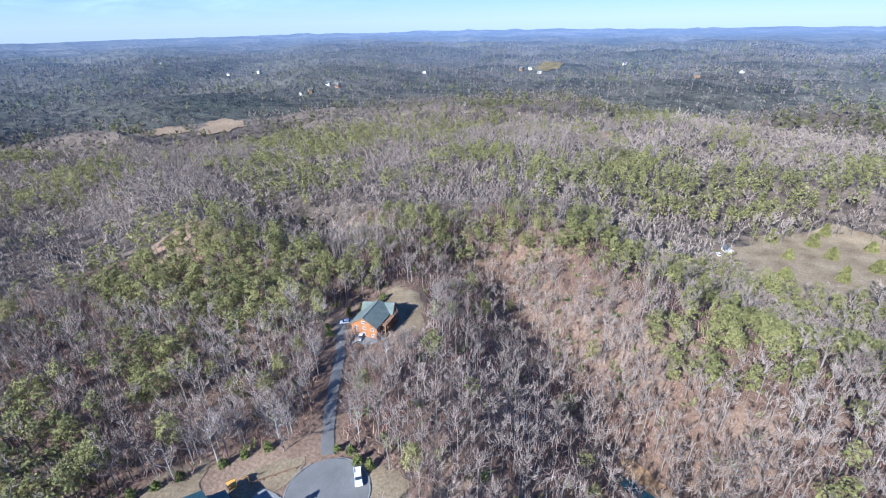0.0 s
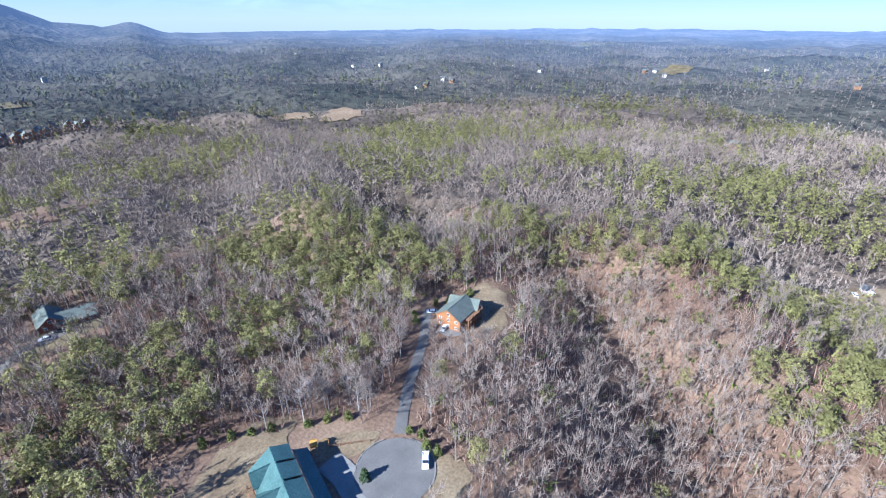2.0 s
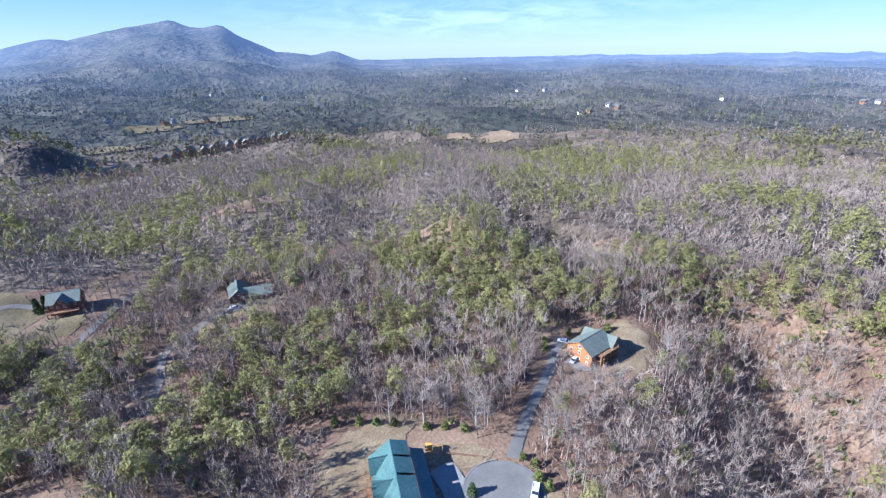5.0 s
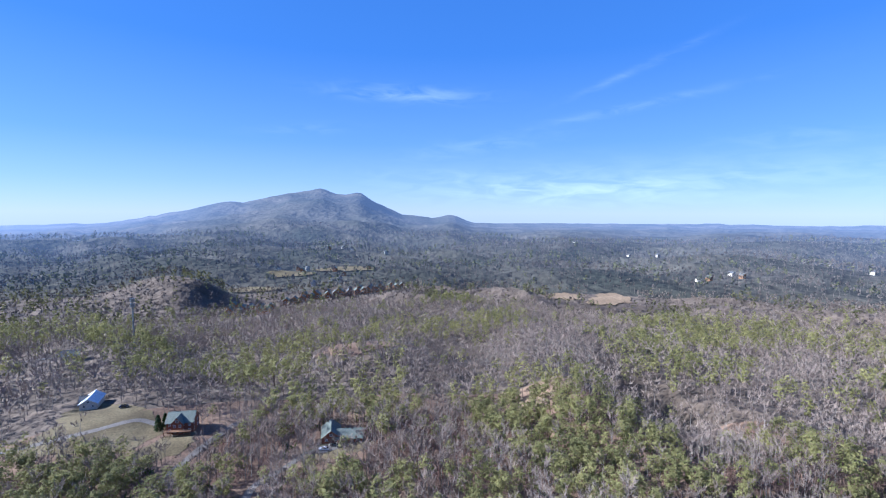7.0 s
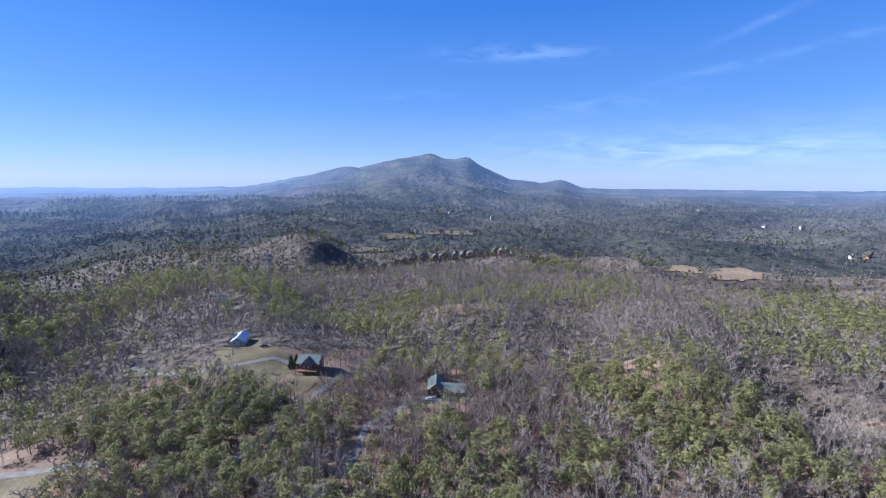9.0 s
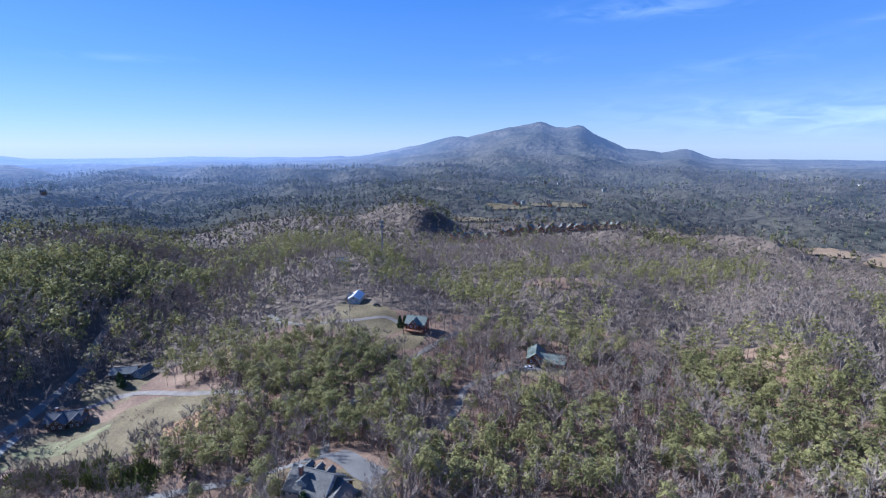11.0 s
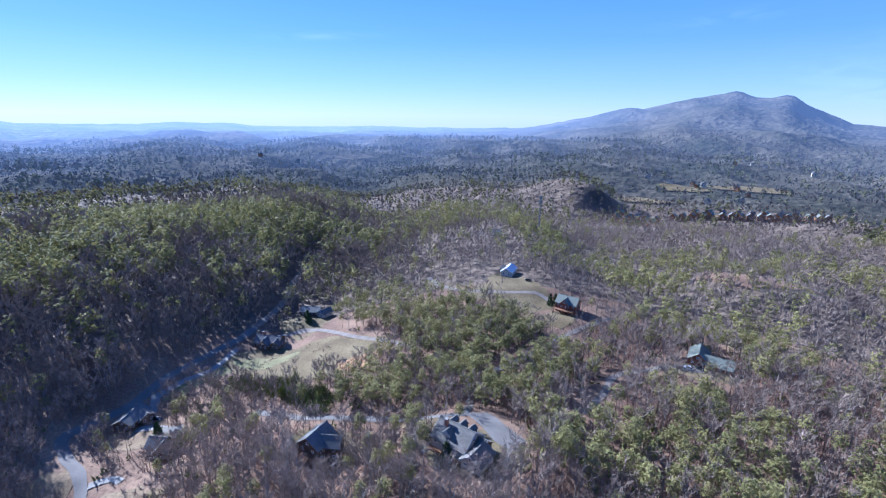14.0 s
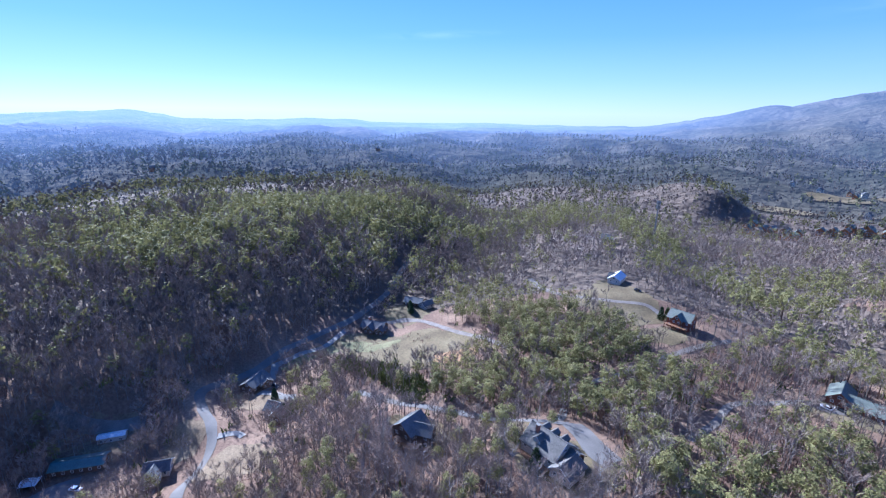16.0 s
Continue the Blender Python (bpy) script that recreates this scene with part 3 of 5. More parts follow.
def wood(name, spots, variants, materials, label, scale=(0.75, 1.2), seed=3, category="trees"):
    """Many trees joined into one mesh. spots: east, north."""
    rng = np.random.RandomState(seed)
    spots = np.asarray(spots)
    n = len(spots)
    if n == 0:
        return
    z = land(spots[:, 0], spots[:, 1])
    pick = rng.randint(len(variants), size=n)
    turn, size, tall = rng.rand(n) * math.tau, rng.uniform(*scale, n) * growth(spots[:, 0], spots[:, 1]), rng.uniform(0.9, 1.12, n)
    V, I = [], []
    for k, (tri, ids) in enumerate(variants):
        w = np.where(pick == k)[0]
        if not len(w):
            continue
        p = tri.reshape(-1, 3)
        c, s = np.cos(turn[w])[:, None], np.sin(turn[w])[:, None]
        sz = size[w][:, None]
        X = (p[:, 0] * c - p[:, 1] * s) * sz + spots[w, 0][:, None]
        Y = (p[:, 0] * s + p[:, 1] * c) * sz + spots[w, 1][:, None]
        Z = p[:, 2] * sz * tall[w][:, None] + z[w][:, None]
        V.append(np.stack([X, Y, Z], -1).reshape(-1, 3))
        I.append(np.tile(ids, len(w)))
    V, I = np.concatenate(V), np.concatenate(I)
    F = np.arange(len(V)).reshape(-1, 3)
    return tagged(new(name, mesh_from(name, V, F, materials, I)), label, category, kind="stuff")


def scatter(r0, r1, step, a0=-108, a1=112, seed=1):
    rng = np.random.RandomState(seed)
    g = np.arange(-r1, r1, step)
    x, y = np.meshgrid(g, g)
    x = (x + rng.uniform(-.5, .5, x.shape) * step).ravel()
    y = (y + rng.uniform(-.5, .5, y.shape) * step).ravel()
    r, a = np.hypot(x, y), np.degrees(np.arctan2(x, y))
    k = (r >= r0) & (r < r1) & (a > a0) & (a < a1)
    return x[k], y[k]


def open_ground(x, y):
    k = np.zeros(len(x), bool)
    for cx, cy, cr in CLEAR:
        k |= np.hypot(x - cx, y - cy) < cr * (1 + 0.12 * vnoise(x / 9, y / 9))
    for line, w in LINES:
        k |= along(x, y, line) < w
    return k


def pine_share(x, y):
    s = np.zeros(len(x))
    for cx, cy, cr in PINES:
        s = np.maximum(s, np.exp(-((x - cx) ** 2 + (y - cy) ** 2) / (cr * cr)))
    r = np.hypot(x, y)
    n = fbm(x / 95 + 7, y / 95 + 2, 3)
    az = np.degrees(np.arctan2(x, y))
    far = sstep(280, 500, r)
    west = sstep(-5, -40, az)
    return np.clip(0.04 + 0.15 * sstep(0.1, 0.7, n) * (1 - far) + 0.72 * sstep(0.3, 0.8, s + 0.35 * n) + far * np.clip(0.12 + 0.85 * n + 0.15 * west, 0.03, 0.7) + 0.12 * sstep(-240, -290, x), 0, 0.85) * (1 - 0.5 * sstep(800, 950, r))


_rt = np.random.RandomState(5)
BARE_FINE = [bare_tree(10 + i, 14, 420, 0.042) for i in range(6)]
BARE_NEAR = [bare_tree(20 + i, 6, 150, 0.075) for i in range(7)]
BARE_MID = [bare_tree(40 + i, 4, 56, 0.2, False) for i in range(5)]
BARE_FAR = [bare_tree(60 + i, 1, 14, 0.72, False) for i in range(4)]
PINE_FINE = [pine_tree(70 + i, 30, 24, 0.42) for i in range(4)]
PINE_NEAR = [pine_tree(80 + i, 18, 16, 0.56) for i in range(6)]
PINE_MID = [pine_tree(90 + i, 12, 8, 0.85) for i in range(4)]
PINE_FAR = [pine_tree(100 + i, 5, 4, 2.1, False) for i in range(4)]


def single(name, tri, ids, materials, label, category, group):
    """One tree as a thing of its own: trunk and crown."""
    root = tagged(new(name), label, category, group)
    for pn, k in (("trunk", 0), ("crown", 1)):
        v = tri[ids == k].reshape(-1, 3)
        ob = new(pn, mesh_from(pn, v, np.arange(len(v)).reshape(-1, 3), [materials[k]]))
        ob.parent = root
    return root


def plant_singles(name, spots, variants, materials, label, category, group, rng):
    made = {}
    for x, y in spots:
        k = rng.randint(len(variants))
        m = pose(x, y, height(x, y), 0, 0, rng.uniform(0, 360))
        s = rng.uniform(0.8, 1.15) * float(growth(np.array([x]), np.array([y]))[0])
        if k not in made:
            made[k] = single(name, *variants[k], materials, label, category, group)
            ob = made[k]
            ob.matrix_basis = m
        else:
            ob = copy_thing(made[k], m)
        ob.scale = (s, s, s * rng.uniform(0.92, 1.1))


west_x, west_y = scatter(75, 262, 5.6, -100, -15, seed=311)
ridge_x, ridge_y = scatter(270, 650, 8.0, -104, -35, seed=312)
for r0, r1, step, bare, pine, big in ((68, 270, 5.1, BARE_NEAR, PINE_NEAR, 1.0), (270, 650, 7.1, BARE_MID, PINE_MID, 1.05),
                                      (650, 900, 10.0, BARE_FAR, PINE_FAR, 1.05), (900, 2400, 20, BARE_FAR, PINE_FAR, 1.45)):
    x, y = scatter(r0, r1, step, seed=int(r0))
    if r0 < 100:
        x, y = np.concatenate([x, west_x]), np.concatenate([y, west_y])
    if 200 < r0 < 300:
        x, y = np.concatenate([x, ridge_x]), np.concatenate([y, ridge_y])
    k = ~open_ground(x, y) & (_rt.rand(len(x)) > 0.5 * bump(x, y, 185, 45, 75, 55) + 0.6 * bump(x, y, 35, 385, 45, 32))
    x, y = x[k], y[k]
    ever = _rt.rand(len(x)) < pine_share(x, y)
    spots = np.column_stack([x, y])
    if r0 < 100:
        near = np.minimum(along(x, y, [(45, 112), (62, 92), (100, 110), (140, 105)]), along(x, y, [(-120, 84), (-50, 98)]))
        o = np.argsort(near + 4 * _rt.rand(len(x)))
        b_one, p_one = [i for i in o if not ever[i]][:190], [i for i in o if ever[i]][:70]
        plant_singles("bare_tree", spots[b_one], BARE_FINE, [M["pale_bark"], M["twig"]], "tall grey leafless hardwood tree in leaf litter", "tree", "bare trees beside the clearings", _rt)
        plant_singles("pine_tree", spots[p_one], PINE_FINE, [M["pine_bark"], M["needle"]], "olive-green pine with a gappy crown", "tree", "pines beside the clearings", _rt)
        keep = np.ones(len(x), bool)
        keep[b_one + p_one] = False
        spots, ever = spots[keep], ever[keep]
    # from 900 m out the tree materials carry blue haze in their emission
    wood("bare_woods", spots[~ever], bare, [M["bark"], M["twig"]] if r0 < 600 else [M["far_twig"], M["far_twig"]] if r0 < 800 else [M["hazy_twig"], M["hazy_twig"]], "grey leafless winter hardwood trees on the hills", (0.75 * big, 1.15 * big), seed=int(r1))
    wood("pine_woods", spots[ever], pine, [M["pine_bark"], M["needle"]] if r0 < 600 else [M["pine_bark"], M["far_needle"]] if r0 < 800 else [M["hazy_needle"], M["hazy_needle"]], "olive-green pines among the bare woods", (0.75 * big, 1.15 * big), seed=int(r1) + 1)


x, y = scatter(20, 420, 11.0, -180, 180, seed=91)
a = np.degrees(np.arctan2(x, y))
k = ((a < -108) | (a > 112)) & ~open_ground(x, y)
wood("bare_woods", np.column_stack([x, y])[k], BARE_MID, [M["bark"], M["twig"]], "grey leafless winter hardwood trees on the hills", (0.8, 1.2), 15)


def brush(seed, n, hi, wide, w):
    """A low tangle of stems or leaves."""
    rng = np.random.RandomState(seed)
    t = []
    for i in range(n):
        p = rng.normal(0, wide, 3) * np.array([1, 1, 0])
        v = rng.normal(0, 0.5, 3) + np.array([0, 0, 0.8])
        s = np.cross(v, rng.normal(0, 1, 3))
        s /= np.linalg.norm(s)
        q = p + v * hi * rng.uniform(0.2, 0.5)
        t.append((q - s * w, q + s * w, q + v * hi * rng.uniform(0.5, 1)))
    return np.array(t), np.zeros(n, int)


M["brush"] = mat("dead_brush", [(0.3, (0.13, 0.075, 0.06)), (0.5, (0.22, 0.13, 0.10)), (0.7, (0.30, 0.21, 0.15))], 0.05, 0.95, fine=0.5, bump=0, coords="World")
M["laurel"] = mat("green_brush", [(0.3, (0.07, 0.085, 0.02)), (0.7, (0.17, 0.18, 0.045))], 0.1, 0.8, fine=0.8, bump=0, coords="World")
x, y = scatter(70, 260, 3.3, seed=77)
k = ~open_ground(x, y)
x, y = x[k], y[k]
green = _rt.rand(len(x)) < 0.07 + 0.25 * pine_share(x, y)
wood("undergrowth", np.column_stack([x, y])[~green], [brush(i, 12, 2.6, 0.9, 0.13) for i in range(3)], [M["brush"]], "russet dead brush and saplings under the trees", (0.6, 1.3), 8, "undergrowth")
wood("undergrowth", np.column_stack([x, y])[green], [brush(9 + i, 14, 1.9, 0.8, 0.42) for i in range(3)], [M["laurel"]], "green evergreen shrubs under the trees", (0.6, 1.2), 9, "undergrowth")

x, y = scatter(140, 245, 2.6, -66, -44, seed=78)
k = along(x, y, [(-200, 122), (-179, 126), (-155, 124), (-133, 119)]) < 7 + 3 * vnoise(x / 8, y / 8)
wood("undergrowth", np.column_stack([x, y])[k], [brush(19 + i, 34, 3.0, 0.9, 0.34) for i in range(3)], [M["laurel"]], "bright green evergreen thicket below the meadow", (0.6, 1.2), 12, "thicket")
x, y = scatter(185, 280, 3.4, -64, -38, seed=79)
k = np.hypot((x + 183) / 36, (y - 150) / 22) < 1
k &= vnoise(x / 14, y / 14) > 0.25
wood("undergrowth", np.column_stack([x, y])[k], [brush(29 + i, 16, 1.2, 0.7, 0.12) for i in range(3)], [M["brush"]], "dead brown weeds on the cleared slope", (0.5, 1.1), 13, "undergrowth")

# ground surfaces
patch("pavement", 54.7, 80.9, 10.7, 11.5, 40, M["asphalt"], "round grey asphalt turning circle", 0.26, 0.03, category="turning circle")
ribbon("road", A_DRIVE, 3.7, M["asphalt"], "narrow grey asphalt drive up to the cabin")
ribbon("road", VALLEY_ROAD, 4.6, M["asphalt"], "grey asphalt road along the valley")
ribbon("road", VALLEY_LANE, 3.6, M["concrete"], "pale concrete lane beside the valley road")
ribbon("road", J_ROAD, 3.6, M["asphalt"], "grey asphalt lane to the lodge")
ribbon("road", C_ROAD, 3.4, M["gravel"], "pale gravel lane across the hillside")
ribbon("road", C_TRACK, 3.0, M["gravel"], "narrow gravel track through the woods")
ribbon("road", B_DRIVE, 3.2, M["gravel"], "gravel drive to the green-roofed house")
ribbon("road", GH_ROAD, 3.6, M["gravel"], "pale gravel lane on the cleared slope")
ribbon("road", E_ROAD, 4.0, M["gravel"], "pale gravel lane on the far hill")
ribbon("road", [(43.5, 97), (44, 90), (43, 84), (45.5, 78)], 7.5, M["concrete"], "pale concrete forecourt of the green-roofed house", 0.24, 6)
ribbon("road", [(-69, 137), (-62, 133), (-54, 128), (-47, 126)], 9.0, M["asphalt"], "grey asphalt forecourt behind the lodge", 0.26, 8)
ribbon("road", [(-74, 136), (-76, 143), (-79, 150)], 3.5, M["asphalt"], "grey asphalt lane into the trees", 0.2)
ribbon("road", [(-214, 80), (-206, 84), (-199, 86), (-195, 90)], 4.5, M["concrete"], "pale concrete drive between two houses", 0.24)
ribbon("road", [(-232, 98), (-222, 91), (-214, 84)], 4.0, M["concrete"], "pale concrete drive off the valley road", 0.23)
ribbon("road", [(-190, 50), (-185, 56), (-180, 57)], 3.2, M["concrete"], "short pale concrete drive apron", 0.25)
ribbon("road", [(-204, -14), (-208, -6), (-206, 2)], 13.0, M["asphalt"], "grey asphalt yard before the long shed", 0.25, 8)
ribbon("road", [(-250, 2), (-240, 14), (-229, 32)], 6.0, M["gravel"], "pale gravel strip beside the mobile home", 0.2)
patch("yard", 27, 113, 17, 11, 30, M["dry_grass"], "mown tan winter lawn", 0.16, 0.3, category="lawn")
patch("yard", 50, 98, 10, 5, -20, M["dry_grass"], "mown tan winter lawn", 0.13, 0.2, category="lawn")
patch("yard", 62, 71, 8, 9, -40, M["dry_grass"], "tan grass verge round the turning circle", 0.12, 0.2, category="lawn")
patch("yard", 138, 114, 16, 10, 40, M["dry_grass"], "tan grass slope beside the cabin", 0.14, 0.3, category="lawn")
patch("yard", -105, 258, 28, 20, 30, M["meadow"], "tan hillside meadow", 0.15, 0.3, category="meadow")
patch("yard", -115, 280, 18, 15, 0, M["meadow"], "tan hillside meadow", 0.12, 0.3, category="meadow")
patch("yard", -72, 240, 14, 9, 30, M["meadow"], "tan hillside meadow below the red cabin", 0.14, 0.3, category="meadow")
patch("yard", -183, 154, 42, 27, 14, M["meadow"], "cleared tan grass slope", 0.14, 0.25, category="meadow")
patch("bank", -147, 156, 11, 8, 30, M["clay"], "bare orange clay bank", 0.2, 0.4, category="clay bank")
patch("yard", -222, 190, 14, 16, 0, M["meadow"], "tan grass round the valley house", 0.13, 0.3, category="lawn")
patch("yard", -168, 48, 15, 10, 60, M["dry_grass"], "tan winter lawn inside the road bend", 0.14, 0.3, category="lawn")
patch("yard", -203, 40, 9, 11, 20, M["dry_grass"], "tan winter lawn inside the road bend", 0.14, 0.25, category="lawn")
patch("yard", -206, 76, 16, 10, 40, M["dry_grass"], "tan grass yard between two houses", 0.12, 0.3, category="lawn")
patch("yard", -232, 16, 18, 12, 60, M["dry_grass"], "tan grass strip beside the road", 0.1, 0.3, category="lawn")
patch("yard", -66, 116, 22, 14, -10, M["meadow"], "tan leaf-strewn yard round the lodge", 0.1, 0.3, category="lawn")
patch("yard", -113, 100, 13, 9, 20, M["meadow"], "tan leaf-strewn yard round the house", 0.1, 0.3, category="lawn")
patch("yard", 5, 224, 15, 9, 10, M["meadow"], "tan yard before the green-roofed house", 0.1, 0.3, category="lawn")
patch("field", 318, -52, 66, 44, -40, M["dry_grass"], "wide tan pasture on the hill", 0.3, 0.3, 12, 60, category="field")
patch("bank", 119, 9, 9, 3.2, 70, M["clay"], "bare orange clay creek bank", 0.25, 0.4, category="clay bank")
M["field"] = mat("plough_field", [(0.3, (0.20, 0.135, 0.075)), (0.7, (0.29, 0.205, 0.12))], 0.02, 0.95, fine=0.2, bump=0.3, coords="World")
patch("field", 410, 748, 24, 40, -31, M["field"], "bare reddish-tan field among the woods", 1.4, 0.45, 14, 50, category="field")
patch("field", 476, 705, 37, 52, -34, M["field"], "bare reddish-tan field among the woods", 1.4, 0.4, 14, 50, category="field")
patch("pavement", 113.2, 114.2, 4.6, 5.2, 10, M["concrete"], "pale concrete parking slab beside the cabin", 0.3, 0.05, category="parking slab")
patch("pavement", 1.0, 225.0, 6.0, 3.5, 20, M["gravel"], "gravel parking area before the log house", 0.3, 0.15, category="parking area")
M["water"] = mat("creek_pool_water", [(0.3, (0.015, 0.035, 0.035)), (0.7, (0.03, 0.055, 0.055))], 0.3, 0.08, fine=2.0, bump=0.15, bump_size=0.02, coords="World", spec=0.6)
patch("water", 113, 12, 9.0, 2.6, 75, M["water"], "dark still creek pool below a clay bank", 0.4, 0.3, category="pool")
patch("field", -125, 930, 50, 26, 10, M["meadow"], "tan field beside the hamlet", 2.5, 0.3, 10, 40, category="field")
patch("field", 50, 1120, 70, 32, 10, M["meadow"], "tan field above the hamlet", 2.5, 0.3, 10, 40, category="field")
patch("field", -60, 1060, 45, 26, 0, M["meadow"], "tan field above the hamlet", 2.5, 0.3, 10, 40, category="field")
patch("field", 1480, 510, 60, 40, 0, M["meadow"], "pale field on the far plain", 3.0, 0.3, 10, 40, category="field")
M["green_grass"] = mat("thin_green_grass", [(0.3, (0.12, 0.115, 0.05)), (0.7, (0.19, 0.175, 0.085))], 0.1, 0.95, fine=1.2, bump=0.3, bump_size=0.1, coords="World")
patch("yard", -222, 122, 20, 7, 80, M["green_grass"], "thin green grass strip along the valley lane", 0.11, 0.2, category="lawn")
patch("yard", -206, 146, 16, 9, 30, M["green_grass"], "thin green grass slope below the valley house", 0.2, 0.3, category="lawn")
patch("bank", 35, 388, 40, 26, 10, M["litter"], "russet leaf-covered knoll among the bare trees", 0.35, 0.35, 12, 50, category="knoll")


# ---- houses ----
M["teal_roof"] = mat("teal_metal_roof", [(0.3, (0.05, 0.10, 0.092)), (0.7, (0.075, 0.135, 0.122))], 0.3, 0.42, 0.0, fine=2.0, bump=0.1, bump_size=0.02, spec=0.5)
M["green_roof"] = mat("grey_green_roof", [(0.3, (0.115, 0.132, 0.108)), (0.7, (0.16, 0.175, 0.145))], 0.35, 0.8, fine=3.0, bump=0.2, bump_size=0.03)
M["grey_roof"] = mat("weathered_grey_shingles", [(0.3, (0.105, 0.10, 0.088)), (0.7, (0.165, 0.155, 0.138))], 0.35, 0.85, fine=3.0, bump=0.3, bump_size=0.03)
M["slate_roof"] = mat("blue_grey_shingles", [(0.3, (0.105, 0.108, 0.104)), (0.7, (0.155, 0.158, 0.152))], 0.35, 0.85, fine=3.0, bump=0.3, bump_size=0.03)
M["dark_roof"] = mat("dark_shingles", [(0.3, (0.07, 0.07, 0.075)), (0.7, (0.13, 0.13, 0.135))], 0.35, 0.8, fine=3.0, bump=0.3, bump_size=0.03)
M["white_roof"] = mat("pale_metal_roof", [(0.3, (0.55, 0.57, 0.6)), (0.7, (0.7, 0.71, 0.73))], 0.3, 0.45, fine=2.0, bump=0.1, bump_size=0.02)
M["log"] = mat("honey_log_wall", [(0.3, (0.24, 0.10, 0.035)), (0.7, (0.34, 0.155, 0.06))], 0.5, 0.7, fine=3.0, bump=0.5, bump_size=0.05)
M["red_log"] = mat("red_brown_log_wall", [(0.3, (0.14, 0.05, 0.03)), (0.7, (0.24, 0.09, 0.05))], 0.5, 0.7, fine=3.0, bump=0.5, bump_size=0.05)
M["timber"] = mat("brown_deck_timber", [(0.3, (0.17, 0.09, 0.05)), (0.7, (0.30, 0.17, 0.09))], 0.6, 0.8, fine=4.0, bump=0.3, bump_size=0.03)
M["pale_wall"] = mat("cream_siding", [(0.3, (0.42, 0.38, 0.31)), (0.7, (0.55, 0.50, 0.42))], 0.4, 0.8, fine=3.0, bump=0.2, bump_size=0.02)
M["dark_wall"] = mat("dark_brown_siding", [(0.3, (0.075, 0.055, 0.04)), (0.7, (0.14, 0.10, 0.075))], 0.4, 0.8, fine=3.0, bump=0.2, bump_size=0.02)
M["trim"] = mat("white_trim", [(0.3, (0.62, 0.61, 0.58)), (0.7, (0.75, 0.74, 0.71))], 0.5, 0.6, bump=0)
M["brick"] = mat("chimney_brick", [(0.3, (0.24, 0.10, 0.06)), (0.7, (0.36, 0.17, 0.11))], 1.0, 0.9, fine=8.0)
M["pane"] = mat("window_glass", [(0.3, (0.02, 0.025, 0.03)), (0.7, (0.035, 0.04, 0.05))], 0.5, 0.06, bump=0, spec=0.6)


def box(bm, x0, x1, y0, y1, z0, z1, m=None):
    c = [(x, y, z) for z in (z0, z1) for y in (y0, y1) for x in (x0, x1)]
    v = [bm.verts.new(m @ Vector(p) if m else p) for p in c]
    for f in ((0, 2, 3, 1), (4, 5, 7, 6), (0, 1, 5, 4), (2, 6, 7, 3), (0, 4, 6, 2), (1, 3, 7, 5)):
        bm.faces.new([v[i] for i in f])


def prism(bm, outline, x0, x1, m):
    """An outline in y and z, drawn out along x."""
    a = [bm.verts.new(m @ Vector((x0, y, z))) for y, z in outline]
    b = [bm.verts.new(m @ Vector((x1, y, z))) for y, z in outline]
    n = len(outline)
    bm.faces.new(a[::-1])
    bm.faces.new(b)
    for i in range(n):
        bm.faces.new((a[i], a[(i + 1) % n], b[(i + 1) % n], b[i]))


def window(root, m, w=1.1, h=1.3):
    """A framed window on a wall; m: its pose, y outward."""
    bm = bmesh.new()
    t = 0.12
    for x0, x1, z0, z1 in ((-w / 2, w / 2, -h / 2, -h / 2 + t), (-w / 2, w / 2, h / 2 - t, h / 2), (-w / 2, -w / 2 + t, -h / 2 + t, h / 2 - t), (w / 2 - t, w / 2, -h / 2 + t, h / 2 - t), (-0.03, 0.03, -h / 2 + t, h / 2 - t)):
        box(bm, x0, x1, -0.05, 0.07, z0, z1, m)
    f = part("window", bm, M["trim"], root)
    bm = bmesh.new()
    box(bm, -w / 2 + t, w / 2 - t, -0.05, 0.03, -h / 2 + t, h / 2 - t, m)
    part("pane", bm, M["pane"], f)


